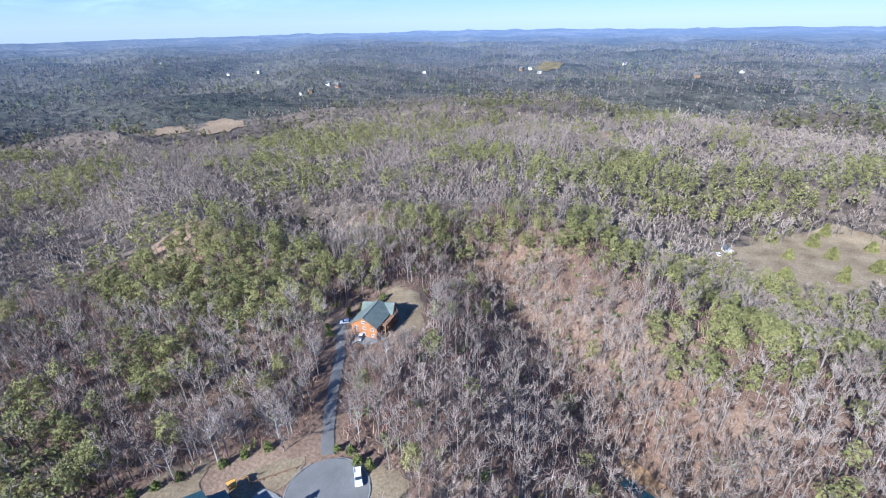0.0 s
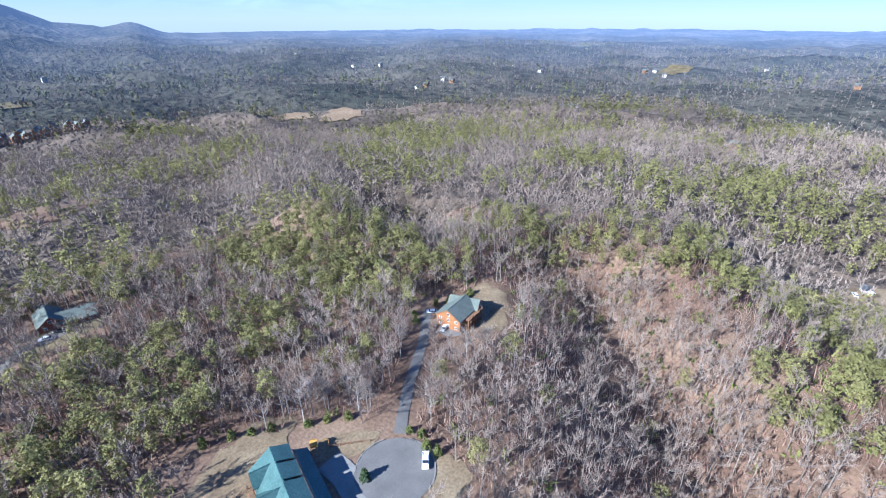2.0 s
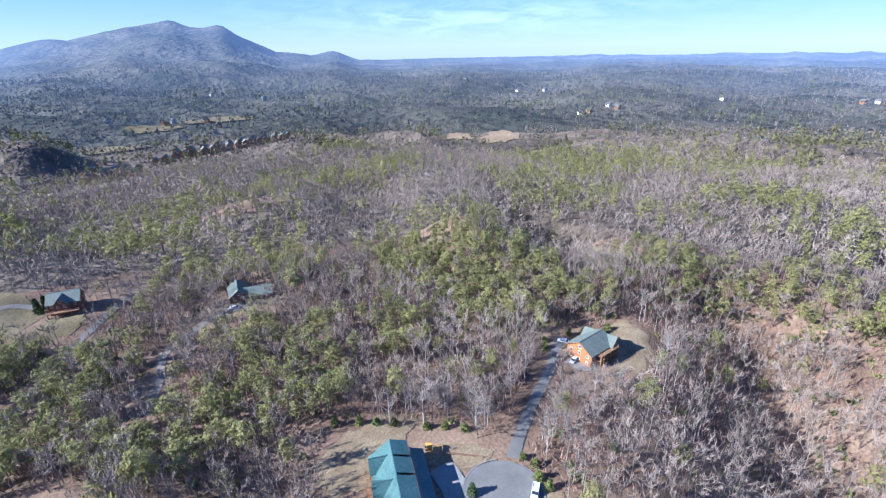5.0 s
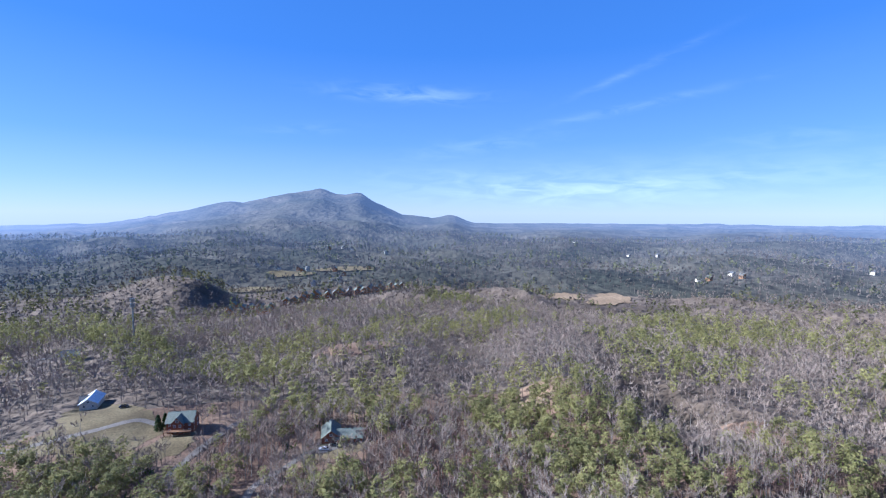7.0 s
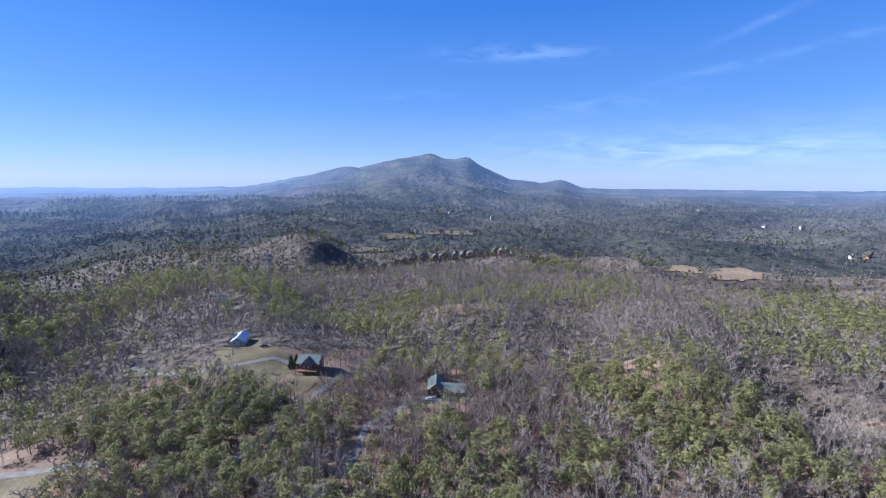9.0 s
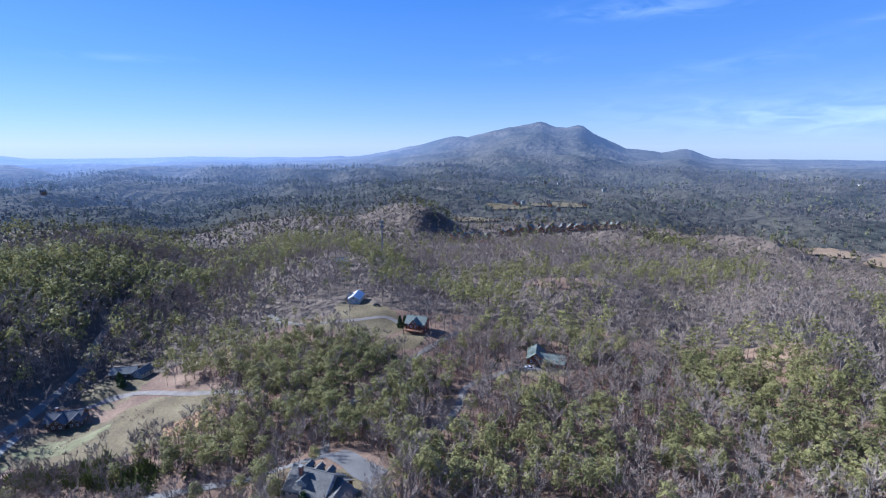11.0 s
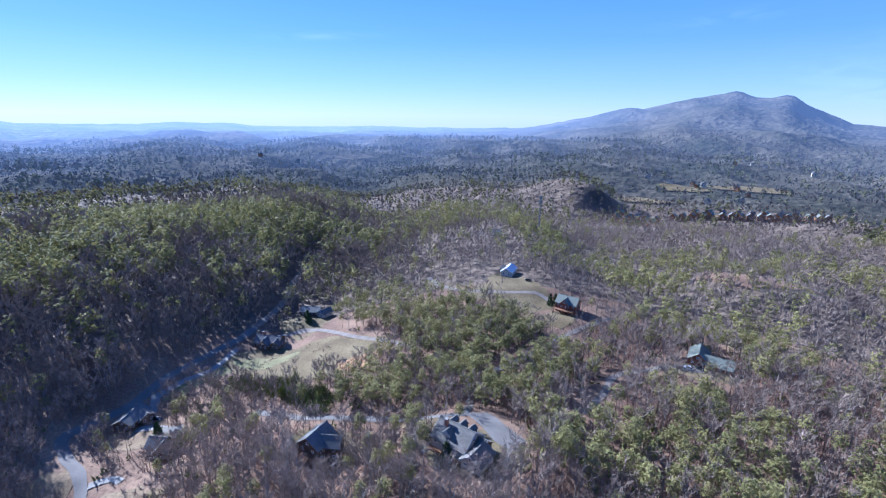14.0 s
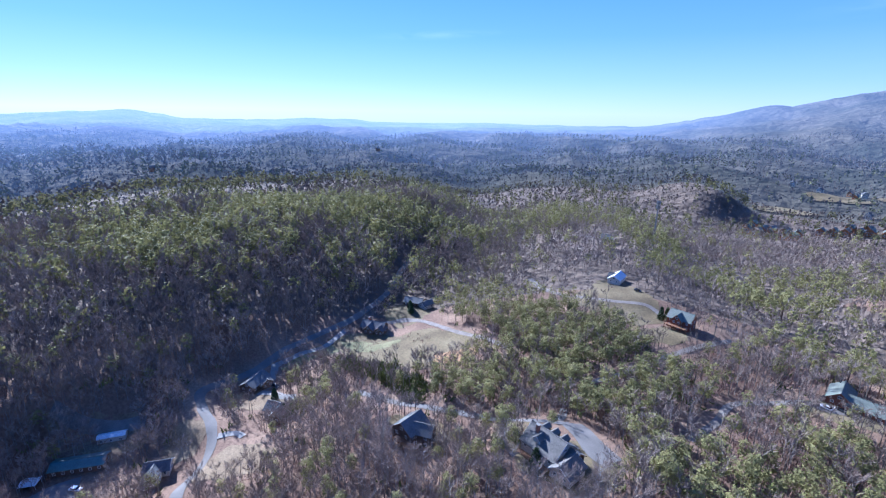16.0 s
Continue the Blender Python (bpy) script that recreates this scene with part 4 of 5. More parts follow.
def gable_block(root, L, W, H, rise, wall, roof, at=(0, 0, 0), turn=0, over=0.6, storeys=1, names=("wall", "roof"), windows=True, low=-1.5, half=False):
    """Walls with gable ends and a roof of two thick slopes; x runs along the ridge."""
    m = pose(*at, 0, 0, turn)
    bm = bmesh.new()
    prism(bm, [(-W / 2, low), (W / 2, low), (W / 2, H), (0, H + rise), (-W / 2, H)], -L / 2, L / 2, m)
    part(names[0], bm, M[wall], root)
    k = rise / (W / 2)
    e = W / 2 + over
    t = 0.22
    bm = bmesh.new()
    prism(bm, [(0, H + rise + 0.05), (-e, H + 0.05 - over * k), (-e, H + 0.05 + t - over * k), (0, H + rise + 0.05 + t), (e, H + 0.05 + t - over * k), (e, H + 0.05 - over * k)], -L / 2 - over, L / 2 + over, m)
    rf = part(names[1], bm, M[roof], root)
    bm = bmesh.new()
    box(bm, -L / 2 - over, L / 2 + over, -0.16, 0.16, H + rise + 0.05 + t - 0.06, H + rise + 0.12 + t, m)
    part("ridge_cap", bm, M[roof], rf)
    for sx in (-1, 1):
        bm = bmesh.new()
        x0, x1 = sorted((sx * (L / 2 + over), sx * (L / 2 + over + 0.08)))
        prism(bm, [(0, H + rise - 0.02), (-e, H - over * k - 0.02), (-e, H + t - over * k), (0, H + rise + t), (e, H + t - over * k), (e, H - over * k - 0.02)], x0, x1, m)
        part("barge_board", bm, M["trim"] if wall in ("pale_wall",) else M["timber"], rf)
    if windows:
        for s in range(storeys):
            z = H - 1.35 - s * 2.7
            n = max(2, int(L / 3.0))
            for i in range(n):
                x = (i + 0.5) / n * L - L / 2
                window(root, m @ pose(x, W / 2, z))
                window(root, m @ pose(x, -W / 2, z, 0, 0, 180))
            n = max(2, int(W / 3.4))
            for i in range(n):
                y = (i + 0.5) / n * W - W / 2
                window(root, m @ pose(L / 2, y, z, 0, 0, -90))
                window(root, m @ pose(-L / 2, y, z, 0, 0, 90))
        window(root, m @ pose(L / 2, 0, H + rise * 0.35, 0, 0, -90), 1.4, 1.2)
        window(root, m @ pose(-L / 2, 0, H + rise * 0.35, 0, 0, 90), 1.4, 1.2)
    return m


def deck(root, m, length, depth, levels, posts=5, low=-2.0):
    """Timber decks on posts along a wall; y outward from the wall."""
    for z in levels:
        bm = bmesh.new()
        box(bm, -length / 2, length / 2, 0.02, depth, z - 0.22, z, m)
        d = part("deck", bm, M["timber"], root)
        bm = bmesh.new()
        box(bm, -length / 2, length / 2, depth - 0.1, depth, z + 0.95, z + 1.05, m)
        for s in (-1, 1):
            x0, x1 = sorted((s * length / 2, s * (length / 2 - 0.1)))
            box(bm, x0, x1, 0.02, depth - 0.1, z + 0.95, z + 1.05, m)
        part("rail", bm, M["timber"], d)
        n = int(length / 0.45)
        for i in range(n + 1):
            x = -length / 2 + 0.05 + i * (length - 0.1) / n
            bm = bmesh.new()
            box(bm, x - 0.035, x + 0.035, depth - 0.08, depth - 0.02, z, z + 0.95, m)
            part("baluster", bm, M["timber"], d)
    for i in range(posts):
        x = -length / 2 + 0.15 + i * (length - 0.3) / (posts - 1)
        bm = bmesh.new()
        box(bm, x - 0.15, x + 0.15, depth - 0.42, depth - 0.12, low, max(levels) - 0.22, m)
        part("post", bm, M["timber"], root)


def chimney(root, x, y, z0, z1, w=1.1, material="brick"):
    bm = bmesh.new()
    box(bm, x - w / 2, x + w / 2, y - w / 2, y + w / 2, z0, z1)
    c = part("chimney", bm, M[material], root)
    bm = bmesh.new()
    box(bm, x - w / 2 - 0.12, x + w / 2 + 0.12, y - w / 2 - 0.12, y + w / 2 + 0.12, z1, z1 + 0.2)
    part("cap", bm, M["concrete"], c)


def house(x, y, z, turn, label, blocks, category="house", group=""):
    root = tagged(new("house"), label, category, group)
    root.matrix_basis = pose(x, y, z, 0, 0, turn)
    for b in blocks:
        gable_block(root, **b)
    return root


# timber cabin at the end of the drive
cabin = house(119.5, 116.6, 0, 10, "honey log cabin with grey-green roof and stacked timber decks", [
    dict(L=13.0, W=11.0, H=5.6, rise=3.4, wall="log", roof="green_roof", storeys=2),
    dict(L=12.0, W=7.5, H=5.4, rise=2.3, wall="red_log", roof="green_roof", at=(6.8, 0.2, 0.1), turn=-76, storeys=2)], "cabin")
deck(cabin, pose(2, -5.5, 0, 0, 0, 180), 11.0, 2.4, (0.35, 2.9, 5.0), 6)
deck(cabin, pose(9.0, -3.2, 0, 0, 0, -150), 6.5, 2.0, (0.35, 2.9), 4)

# teal-roofed house by the turning circle
teal = house(29.0, 94.0, 0, 77, "long log house with bright teal metal roof and dormers", [
    dict(L=22, W=11.5, H=4.2, rise=4.6, wall="log", roof="teal_roof", storeys=1)])
for x0, x1 in ((5.9, 11.4), (-0.4, 5.1), (-9.0, -1.2)):
    bm = bmesh.new()
    box(bm, x0 + 0.3, x1 - 0.3, -4.5, -0.6, 4.6, 7.25)
    d = part("dormer_wall", bm, M["red_log"], teal)
    bm = bmesh.new()
    prism(bm, [(-4.9, 7.3), (-4.9, 7.52), (0.0, 9.22), (0.0, 8.9)], x0, x1, Matrix())
    part("dormer_roof", bm, M["teal_roof"], teal)
    bm = bmesh.new()
    box(bm, x0, x1, -5.0, -4.9, 7.2, 7.5)
    part("fascia", bm, M["timber"], teal)
    for i in range(2):
        window(teal, pose(x0 + (x1 - x0) * (i + 1) / 3, -4.5, 6.3, 0, 0, 180), 1.1, 1.0)
for dx, w in ((-8.0, 4.6), (-1.5, 6.4), (7.0, 5.0)):
    gable_block(teal, 5.4, w, 5.2, 1.9 + w * 0.14, "log", "teal_roof", (dx, 3.6, 0), 90, 0.4, 1, ("gable_wall", "gable_roof"), False, -1)
bm = bmesh.new()
prism(bm, [(-9.6, 2.75), (-5.75, 4.1), (-5.75, 4.3), (-9.6, 2.95)], -11.5, 11.5, Matrix())
part("porch_roof", bm, M["teal_roof"], teal)
for i in range(6):
    bm = bmesh.new()
    box(bm, -11 + i * 4.4 - 0.14, -11 + i * 4.4 + 0.14, -9.35, -9.07, -1, 2.85)
    part("porch_post", bm, M["log"], teal)
deck(teal, pose(-1, 5.75, 0), 18, 2.2, (0.4,), 6)

# stone-coloured lodge with three dormers
lodge = house(-65.6, 114.8, 4, -8, "cream lodge with weathered grey shingle roof and dormers", [
    dict(L=14.0, W=11.5, H=4.2, rise=4.4, wall="pale_wall", roof="grey_roof"),
    dict(L=8.6, W=7.4, H=3.4, rise=2.6, wall="pale_wall", roof="grey_roof", at=(10.6, -3.2, 0), turn=94),
    dict(L=6.5, W=6.0, H=3.6, rise=2.2, wall="dark_wall", roof="grey_roof", at=(7.5, 2.2, 0), turn=0)], "lodge")
for dx in (-4.0, 0, 4.0):
    gable_block(lodge, 3.0, 2.2, 7.0, 0.9, "dark_wall", "grey_roof", (dx, 2.9, 0), 90, 0.25, 1, ("dormer_wall", "dormer_roof"), False, 5)
gable_block(lodge, 3.4, 3.0, 6.6, 1.3, "pale_wall", "grey_roof", (-1.6, -2.8, 0), 90, 0.25, 1, ("dormer_wall", "dormer_roof"), False, 5)
chimney(lodge, -3.6, -1.6, 5, 10.0)
deck(lodge, pose(-1, -5.75, 0, 0, 0, 180), 12.5, 2.2, (0.3,), 6)

house_j = house(-114.0, 95.5, -5, 95, "brown house with blue-grey shingle roof and rear deck", [
    dict(L=10.5, W=9.5, H=5.0, rise=3.6, wall="dark_wall", roof="slate_roof", storeys=2),
    dict(L=8.0, W=6.0, H=4.8, rise=2.6, wall="dark_wall", roof="slate_roof", at=(1.0, -5.5, 0), turn=-70, storeys=2)])
deck(house_j, pose(-5.25, -2, 0, 0, 0, 90), 9, 2.6, (2.2,), 4)

house_b = house(3.0, 236.5, -1, 88, "red-brown log house with green metal roof in the woods", [
    dict(L=13.0, W=8.5, H=4.0, rise=3.2, wall="red_log", roof="green_roof"),
    dict(L=12.0, W=8.0, H=3.4, rise=2.8, wall="red_log", roof="green_roof", at=(-3.5, -9.0, 0), turn=-95)])
house_c = house(-68.5, 256.5, 2.5, -5, "tall red-brown cabin with slate-green roof and front deck", [
    dict(L=12.0, W=9.0, H=6.2, rise=3.4, wall="red_log", roof="green_roof", storeys=2),
    dict(L=7.0, W=5.0, H=6.2, rise=2.8, wall="red_log", roof="green_roof", at=(-0.5, -2.6, 0), turn=90, storeys=2)], "cabin")
deck(house_c, pose(0, -6.1, 0, 0, 0, 180), 12, 2.2, (0.4, 3.0), 5)
house_d = house(-123.5, 295, 5, 97, "white-roofed hillside house on a bare rise", [
    dict(L=13.5, W=8.0, H=3.6, rise=2.4, wall="pale_wall", roof="white_roof"),
    dict(L=5.0, W=4.5, H=3.6, rise=1.8, wall="dark_wall", roof="dark_roof", at=(1.0, 3.0, 0), turn=90)])
house_e = house(-177, 392, 3.5, 20, "small grey hilltop house beside a gravel lane", [dict(L=11, W=9, H=5, rise=3.2, wall="slate_roof", roof="slate_roof", storeys=2)])
house_g = house(-224.5, 163.5, -22, 25, "dark brown house with shingle gables in the valley", [
    dict(L=15, W=9, H=3.4, rise=2.8, wall="dark_wall", roof="dark_roof"),
    dict(L=7, W=6, H=3.4, rise=2.6, wall="dark_wall", roof="dark_roof", at=(-1, -4, 0), turn=90),
    dict(L=7, W=5, H=3.2, rise=2.2, wall="dark_wall", roof="dark_roof", at=(6, -3, 0), turn=90)])
chimney(house_g, -4, 1, 3, 8)
house_h = house(-229, 203, -17, 25, "low brown house half hidden by evergreens", [
    dict(L=13, W=8, H=3.0, rise=2.2, wall="dark_wall", roof="slate_roof"),
    dict(L=8, W=6, H=3.0, rise=2.0, wall="pale_wall", roof="slate_roof", at=(10, -2, 0), turn=60)])
house_i = house(-221.5, 81.5, -26, 118, "long house with grey-green metal roof beside the drive", [
    dict(L=13.5, W=8.5, H=3.6, rise=2.4, wall="dark_wall", roof="slate_roof"),
    dict(L=7, W=6, H=3.4, rise=2.0, wall="dark_wall", roof="slate_roof", at=(2, -4.5, 0), turn=60)])
house_l = house(-187, 76.5, -24, 25, "dark house with blue-grey shingle gables and deck", [
    dict(L=9, W=7.5, H=4.6, rise=2.8, wall="dark_wall", roof="slate_roof", storeys=1),
    dict(L=8, W=5.5, H=4.4, rise=2.4, wall="dark_wall", roof="slate_roof", at=(2.6, -2.8, 0), turn=100)])
deck(house_l, pose(-4.5, 0, 0, 0, 0, 90), 7, 2, (1.8,), 4)
shed = house(-218.5, 5, -29, 60, "long dark-green metal shed with open front", [dict(L=19, W=7.5, H=3.0, rise=1.3, wall="dark_wall", roof="teal_roof")], "shed")
house_m = house(-193, 27, -29, 60, "small house with grey shingle roof by the road bend", [
    dict(L=9, W=6.5, H=3.2, rise=2.2, wall="pale_wall", roof="dark_roof"),
    dict(L=6, W=5.5, H=3.0, rise=2.0, wall="pale_wall", roof="slate_roof", at=(-1, -4, 0), turn=90)])
trailer = house(-230, 18.5, -29.5, 64, "long white mobile home beside the road", [dict(L=11, W=4, H=2.8, rise=0.5, wall="pale_wall", roof="white_roof", over=0.15)], "mobile home")
carport = tagged(new("carport"), "white metal carport with open sides", "carport")
carport.matrix_basis = pose(-219.5, -11, -29, 0, 0, 58)
for a in (-2.6, 2.6):
    for b in (-2.2, 2.2):
        bm = bmesh.new()
        box(bm, a - 0.06, a + 0.06, b - 0.06, b + 0.06, -1, 2.4)
        part("post", bm, M["trim"], carport)
bm = bmesh.new()
prism(bm, [(-2.6, 2.3), (2.6, 2.3), (2.6, 2.42), (0, 3.2), (-2.6, 2.42)], -3, 3, Matrix())
part("roof", bm, M["white_roof"], carport)
small_shed = house(311, -6, -20, 20, "small pale hut at the pasture edge", [dict(L=6, W=4, H=2.4, rise=1.0, wall="pale_wall", roof="slate_roof")], "hut")

# ---- vehicles ----
M["white_paint"] = mat("white_car_paint", [(0.3, (0.72, 0.73, 0.74)), (0.7, (0.8, 0.8, 0.8))], 0.5, 0.25, bump=0, spec=0.6)
M["black_paint"] = mat("black_car_paint", [(0.3, (0.015, 0.015, 0.017)), (0.7, (0.03, 0.03, 0.03))], 0.5, 0.25, bump=0, spec=0.6)
M["silver_paint"] = mat("silver_car_paint", [(0.3, (0.45, 0.46, 0.48)), (0.7, (0.55, 0.56, 0.58))], 0.5, 0.3, bump=0, spec=0.6)
M["tyre"] = mat("tyre_rubber", [(0.3, (0.02, 0.02, 0.02)), (0.7, (0.035, 0.035, 0.035))], 2, 0.9, bump=0)


def vehicle(x, y, turn, paint, label, pickup=False, category="car"):
    root = tagged(new("pickup_truck" if pickup else "car"), label, category)
    root.matrix_basis = pose(x, y, height(x, y) + 0.27, 0, 0, turn)
    L, W = (5.7, 1.95) if pickup else (4.6, 1.82)
    bm = bmesh.new()
    if pickup:
        prism(bm, [(-L / 2, 0.45), (L / 2, 0.45), (L / 2, 0.95), (L / 2 - 0.2, 1.08), (0.1, 1.12), (-0.75, 1.12), (-0.75, 0.75), (-L / 2 + 0.1, 0.75), (-L / 2, 0.75)], -W / 2, W / 2, pose(0, 0, 0, 0, 0, -90))
        for s in (-1, 1):
            box(bm, -L / 2, -0.75, *sorted((s * W / 2, s * (W / 2 - 0.1))), 0.75, 1.12)
        box(bm, -L / 2, -L / 2 + 0.1, -W / 2, W / 2, 0.75, 1.12)
    else:
        prism(bm, [(-L / 2, 0.4), (L / 2, 0.4), (L / 2, 0.7), (L / 2 - 0.3, 0.85), (-L / 2 + 0.1, 0.95), (-L / 2, 0.8)], -W / 2, W / 2, pose(0, 0, 0, 0, 0, -90))
    bmesh.ops.bevel(bm, geom=[e for e in bm.edges], offset=0.05, segments=1, affect="EDGES")
    body = part("body", bm, M[paint], root)
    cab = [(-0.75, 1.1), (1.35, 1.1), (0.75, 1.78), (-0.6, 1.78)] if pickup else [(-1.9, 0.92), (1.2, 0.86), (0.5, 1.42), (-1.3, 1.42)]
    bm = bmesh.new()
    prism(bm, cab, -W / 2 + 0.12, W / 2 - 0.12, pose(0, 0, 0, 0, 0, -90))
    part("glass", bm, M["pane"], root, "dark window glass")
    x1, x0, z = cab[2][0], cab[3][0], cab[2][1]
    bm = bmesh.new()
    box(bm, x0 - 0.05, x1 + 0.05, -W / 2 + 0.15, W / 2 - 0.15, z - 0.02, z + 0.07)
    part("cab_roof", bm, M[paint], root)
    for sx in (-L * 0.31, L * 0.32):
        for sy in (-1, 1):
            bm = bmesh.new()
            bmesh.ops.create_cone(bm, cap_ends=True, segments=14, radius1=0.36, radius2=0.36, depth=0.24, matrix=pose(sx, sy * (W / 2 - 0.12), 0.36, 90))
            w = part("wheel", bm, M["tyre"], root)
            bm = bmesh.new()
            bmesh.ops.create_cone(bm, cap_ends=True, segments=10, radius1=0.2, radius2=0.2, depth=0.27, matrix=pose(sx, sy * (W / 2 - 0.12), 0.36, 90))
            part("rim", bm, M["silver_paint"], w)
    for sy in (-1, 1):
        bm = bmesh.new()
        box(bm, L / 2 - 0.04, L / 2 + 0.02, *sorted((sy * (W / 2 - 0.08), sy * (W / 2 - 0.45))), 0.6, 0.76)
        part("headlight", bm, M["trim"], root)
    return root


vehicle(62.2, 76.6, 225, "white_paint", "white pickup truck parked on the turning circle", True, "pickup truck")
vehicle(111.6, 116.2, 200, "silver_paint", "silver car parked below the log cabin")
vehicle(116.5, 128.2, 130, "white_paint", "white car parked behind the log cabin")
vehicle(-213.5, 88.5, 20, "black_paint", "black car parked on the grass yard")
vehicle(-205, 1, 40, "white_paint", "white car parked before the long shed")
vehicle(4.5, 226, 150, "black_paint", "black car parked in front of the log house")
vehicle(-0.5, 224, 165, "silver_paint", "silver car parked in front of the log house")
vehicle(-104, 283, 20, "black_paint", "dark car parked on the hillside meadow")
vehicle(303, -2, 20, "white_paint", "white car parked at the pasture edge")

# ---- mast on the hill ----
M["steel"] = mat("galvanised_steel", [(0.3, (0.16, 0.17, 0.18)), (0.7, (0.24, 0.25, 0.26))], 0.5, 0.5, 0.6, bump=0)
tx, ty = -146.0, 420.0
mast = tagged(new("radio_mast"), "dark steel radio mast above the trees", "mast")
mast.matrix_basis = pose(tx, ty, height(tx, ty))
bm = bmesh.new()
bmesh.ops.create_cone(bm, cap_ends=True, segments=8, radius1=0.8, radius2=0.5, depth=42, matrix=pose(0, 0, 20))
part("pole", bm, M["steel"], mast)
for z in (34, 38):
    for i in range(6):
        bm = bmesh.new()
        box(bm, 1.2, 1.7, -0.5, 0.5, z, z + 3, pose(0, 0, 0, 0, 0, i * 60))
        part("antenna_panel", bm, M["steel"], mast)

# ---- swing frame and yard things ----
M["play_wood"] = mat("yellow_play_timber", [(0.3, (0.40, 0.20, 0.04)), (0.7, (0.5, 0.28, 0.06))], 1.0, 0.7, bump=0)
play = tagged(new("play_set"), "yellow timber climbing frame with swing beam", "play set")
play.matrix_basis = pose(43.2, 103.5, 0.1, 0, 0, -30)
for a in (-0.9, 0.9):
    for b in (-0.9, 0.9):
        bm = bmesh.new()
        box(bm, a - 0.07, a + 0.07, b - 0.07, b + 0.07, -0.3, 2.6)
        part("post", bm, M["play_wood"], play)
bm = bmesh.new()
box(bm, -1, 1, -1, 1, 1.3, 1.42)
part("platform", bm, M["play_wood"], play)
bm = bmesh.new()
prism(bm, [(-1.2, 2.55), (1.2, 2.55), (0, 3.5)], -1.1, 1.1, Matrix())
part("canopy", bm, M["play_wood"], play)
bm = bmesh.new()
box(bm, 1.0, 4.2, -0.08, 0.08, 2.4, 2.56)
part("swing_beam", bm, M["play_wood"], play)
for b in (-1, 1):
    bm = bmesh.new()
    prism(bm, [(b * 1.3, -0.3), (b * 1.3 + 0.12, -0.3), (0.1, 2.45), (-0.02, 2.45)], 4.05, 4.17, Matrix())
    part("swing_leg", bm, M["play_wood"], play)

fence = tagged(new("fence"), "low timber rail fence beside the turning circle", "fence")
pts = [(46.5, 100.5), (49, 98.8), (51.5, 97), (54, 95.2), (56, 93.6)]
for i, (x, y) in enumerate(pts):
    bm = bmesh.new()
    z = height(x, y)
    box(bm, x - 0.08, x + 0.08, y - 0.08, y + 0.08, z - 0.3, z + 1.1)
    part("post", bm, M["timber"], fence)
    if i:
        x0, y0 = pts[i - 1]
        d = math.hypot(x - x0, y - y0)
        for zz in (0.5, 0.95):
            bm = bmesh.new()
            box(bm, 0.08, d - 0.08, -0.03, 0.03, zz, zz + 0.12, pose(x0, y0, z, 0, 0, math.degrees(math.atan2(y - y0, x - x0))))
            part("rail", bm, M["timber"], fence)

kerb = tagged(ribbon("kerb", [(54.7 + 11.2 * math.cos(radians(a)) , 80.9 + 11.2 * math.sin(radians(a))) for a in range(-80, 40, 12)], 0.3, M["concrete"], "pale concrete kerb round the turning circle", 0.36, 2, "kerb"))
ribbon("kerb", [(54.7 + 11.2 * math.cos(radians(a)), 80.9 + 11.2 * math.sin(radians(a))) for a in range(66, 150, 12)], 0.3, M["concrete"], "pale concrete kerb round the turning circle", 0.36, 2, "kerb")


# ---- clipped shrubs and yard evergreens ----
M["shrub"] = mat("dark_shrub_leaves", [(0.3, (0.03, 0.05, 0.018)), (0.7, (0.07, 0.10, 0.03))], 0.5, 0.8, fine=3, bump=0)


def bush(seed, r, h, n, leaf):
    rng = np.random.RandomState(seed)
    t = []
    for i in range(n):
        a, f = rng.uniform(0, math.tau), rng.rand()
        rr = r * (1 - f) ** 0.6 * rng.uniform(0.6, 1)
        c = np.array([math.cos(a) * rr, math.sin(a) * rr, h * f + 0.1])
        u, v = rng.normal(0, 1, 3), rng.normal(0, 1, 3)
        t.append((c, c + u / np.linalg.norm(u) * leaf, c + v / np.linalg.norm(v) * leaf))
    return np.array(t)


def shrub(x, y, r, h, seed, label, material="shrub", leaf=0.5):
    root = tagged(new("shrub"), label, "shrub")
    root.matrix_basis = pose(x, y, height(x, y))
    t = cone((0, 0, -0.3), (0, 0, h * 0.7), 0.12, 0)
    ob = new("stem", mesh_from("stem", np.array(t).reshape(-1, 3), np.arange(len(t) * 3).reshape(-1, 3), [M["pine_bark"]]))
    ob.parent = root
    t = bush(seed, r, h, int(90 + 60 * r * h), leaf)
    ob = new("foliage", mesh_from("foliage", t.reshape(-1, 3), np.arange(len(t) * 3).reshape(-1, 3), [M[material]]))
    ob.parent = root


shrub(47.0, 84.5, 1.6, 4.2, 1, "dark evergreen conical bush in the forecourt island")
for i, (x, y) in enumerate([(66.5, 88), (68, 84), (66, 80), (66.5, 76), (33, 121.5), (38, 119), (28, 124), (21, 127), (47, 113), (52, 110), (57, 106), (127, 128), (131, 127), (135, 125), (139, 126), (122, 131), (110, 132), (107, 128)]):
    shrub(x, y, 1.3 + 0.2 * (i % 3), 2.2 + 0.5 * (i % 4), 10 + i, "yellow-green evergreen bush at the edge of the clearing", "laurel", 0.55)
for i, (x, y) in enumerate([(-201, 82), (-183, 82), (-183, 78), (-226, 196), (-223, 194), (-221, 192), (-219, 191), (-78, 262), (-80, 258), (-66, 108)]):
    shrub(x, y, 1.9, 5.5 + (i % 3), 40 + i, "dark evergreen conical tree beside the house", "shrub", 0.7)

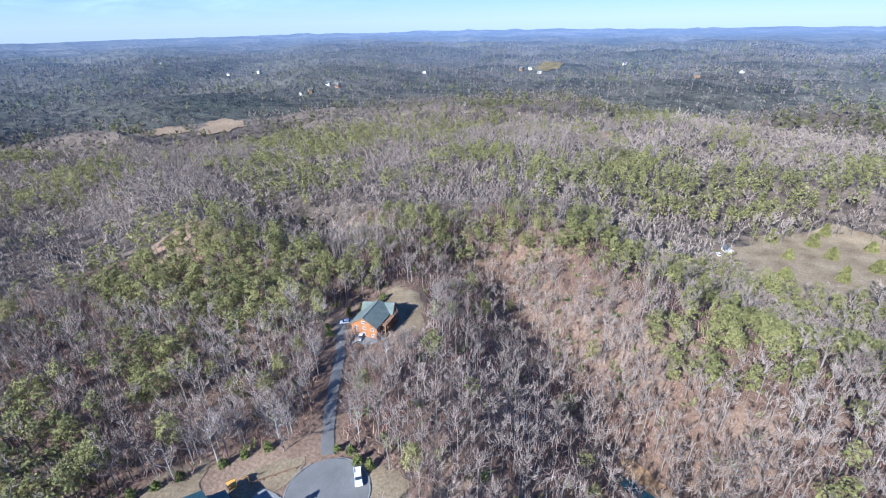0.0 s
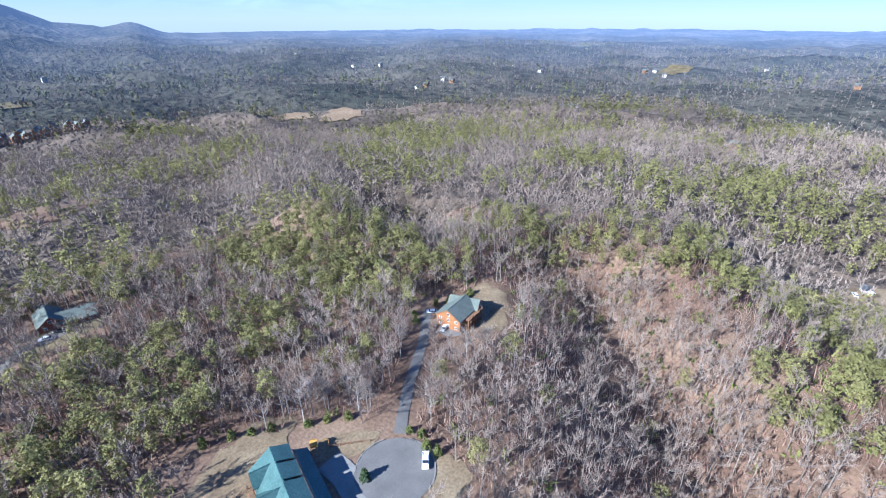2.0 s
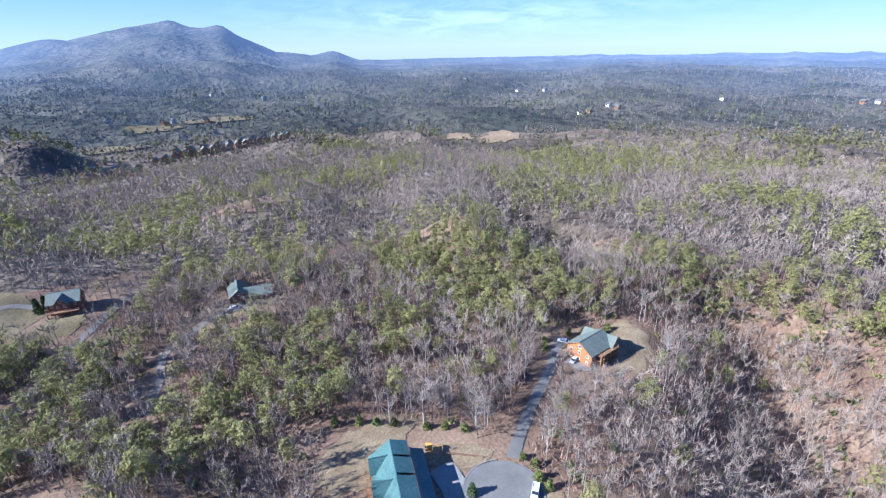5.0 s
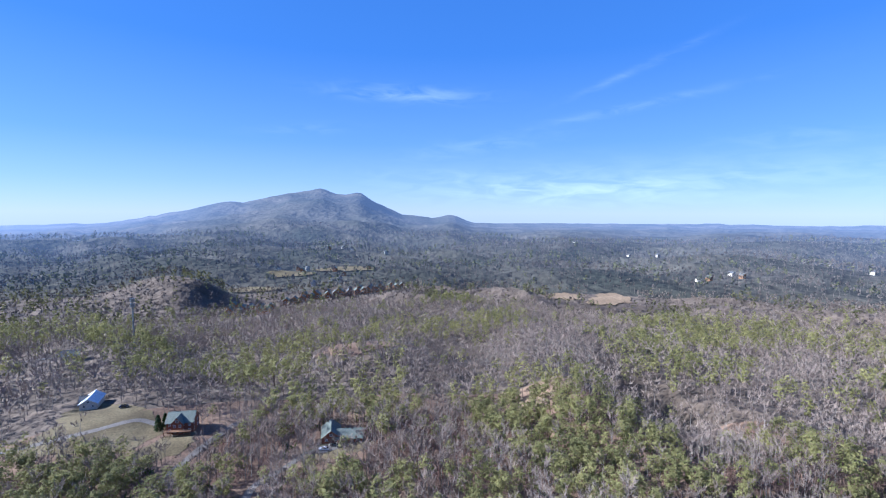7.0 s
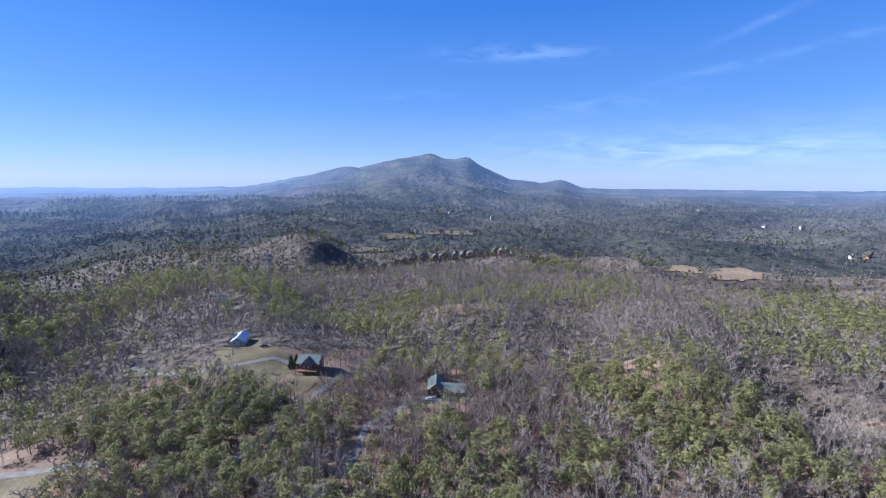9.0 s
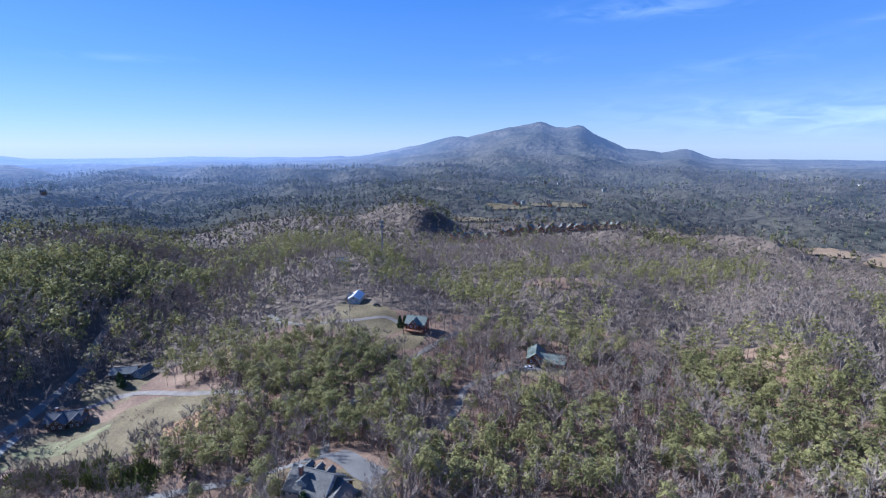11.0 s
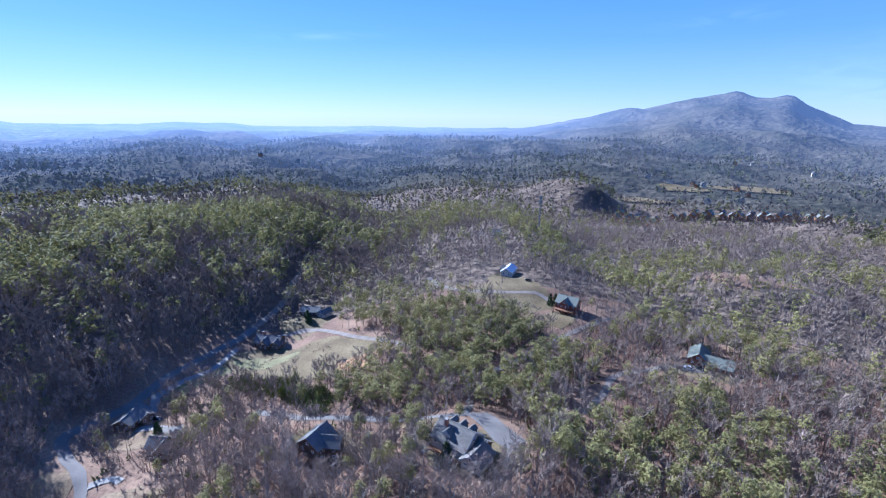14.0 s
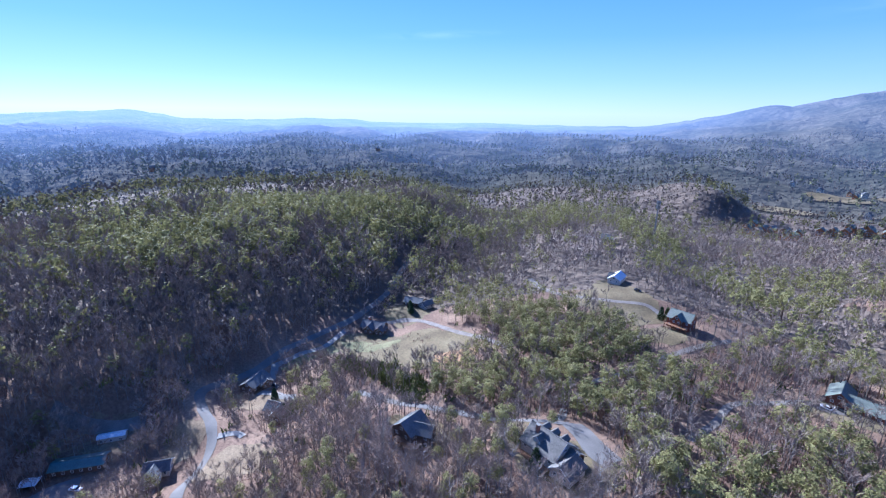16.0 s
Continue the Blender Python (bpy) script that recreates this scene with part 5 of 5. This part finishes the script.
# pasture pines
for i, (x, y) in enumerate([(318, -38), (330, -60), (345, -52), (300, -62), (352, -82), (322, -80), (366, -60), (340, -30), (290, -35), (372, -92)]):
    shrub(x, y, 3.2 + (i % 3) * 0.5, 6.0 + (i % 4), 70 + i, "round dark green pine standing alone in the pasture", "needle", 1.1)


# ---- hamlet in the valley and far houses ----
def hamlet_house(wall, roof, label):
    root = tagged(new("house"), label, "house", "hamlet houses")
    gable_block(root, 11, 8.2, 6.4, 3.4, wall, roof, turn=90, windows=False)
    gable_block(root, 4, 4.6, 6.0, 2.2, wall, roof, (3.2, -1.0, 0), 0, windows=False, names=("gable_wall", "gable_roof"))
    for i in range(3):
        for z in (1.6, 4.3):
            window(root, pose(-2.6 + i * 2.6, -5.5, z, 0, 0, 180), 1.5, 1.5)
    return root


_rh = np.random.RandomState(21)
kinds = [hamlet_house("log", "green_roof", "honey timber house with grey-green roof in the hamlet"),
         hamlet_house("timber", "slate_roof", "brown timber house with blue-grey roof in the hamlet"),
         hamlet_house("pale_wall", "dark_roof", "cream house with dark roof in the hamlet")]
spots = []
for i in range(17):
    f = i / 16
    spots.append((-55 + 195 * f + _rh.uniform(-1.5, 1.5), 768 + 86 * f + _rh.uniform(-2, 2), _rh.randint(2)))
for i in range(9):
    f = i / 8
    spots.append((-30 + 150 * f + _rh.uniform(-3, 3), 800 + 68 * f + _rh.uniform(-3, 3), _rh.randint(2)))
for i in range(11):
    spots.append((-128 + 13 * (i % 5) + _rh.uniform(-3, 3), 708 + 21 * (i // 5) + _rh.uniform(-4, 4), _rh.randint(2)))
for i in range(10):
    spots.append((_rh.uniform(-160, 110), _rh.uniform(930, 1150), _rh.randint(3)))
spots += [(172, 1322, 2), (60, 1480, 2), (90, 1500, 2), (20, 1470, 0), (-60, 1250, 1)]
# scattered farms on the plain
for a, d in ((44, 1150), (46, 1190), (47, 1160), (43, 1130), (60, 800), (61, 815), (39, 1500), (36, 1750), (68, 1500), (69, 1540), (70, 1480), (77, 1800), (79, 1700), (52, 1800), (54, 1850), (30, 1900),
             (33, 1650), (77.5, 590), (86, 1200), (90, 1500), (-27, 1200), (-29, 1240), (-52, 1500), (-60, 1400), (-75, 1100), (-76, 1120), (-48, 1600), (57, 1400)):
    spots.append((d * math.sin(radians(a)), d * math.cos(radians(a)), 2 if (a * 7) % 3 < 2 else 1))
done = set()
for x, y, k in spots:
    m = pose(x, y, height(x, y) + (1.0 if math.hypot(x, y) > 600 else 0), 0, 0, _rh.uniform(-28, 12))
    if k in done:
        copy_thing(kinds[k], m)
    else:
        kinds[k].matrix_basis = m
        done.add(k)
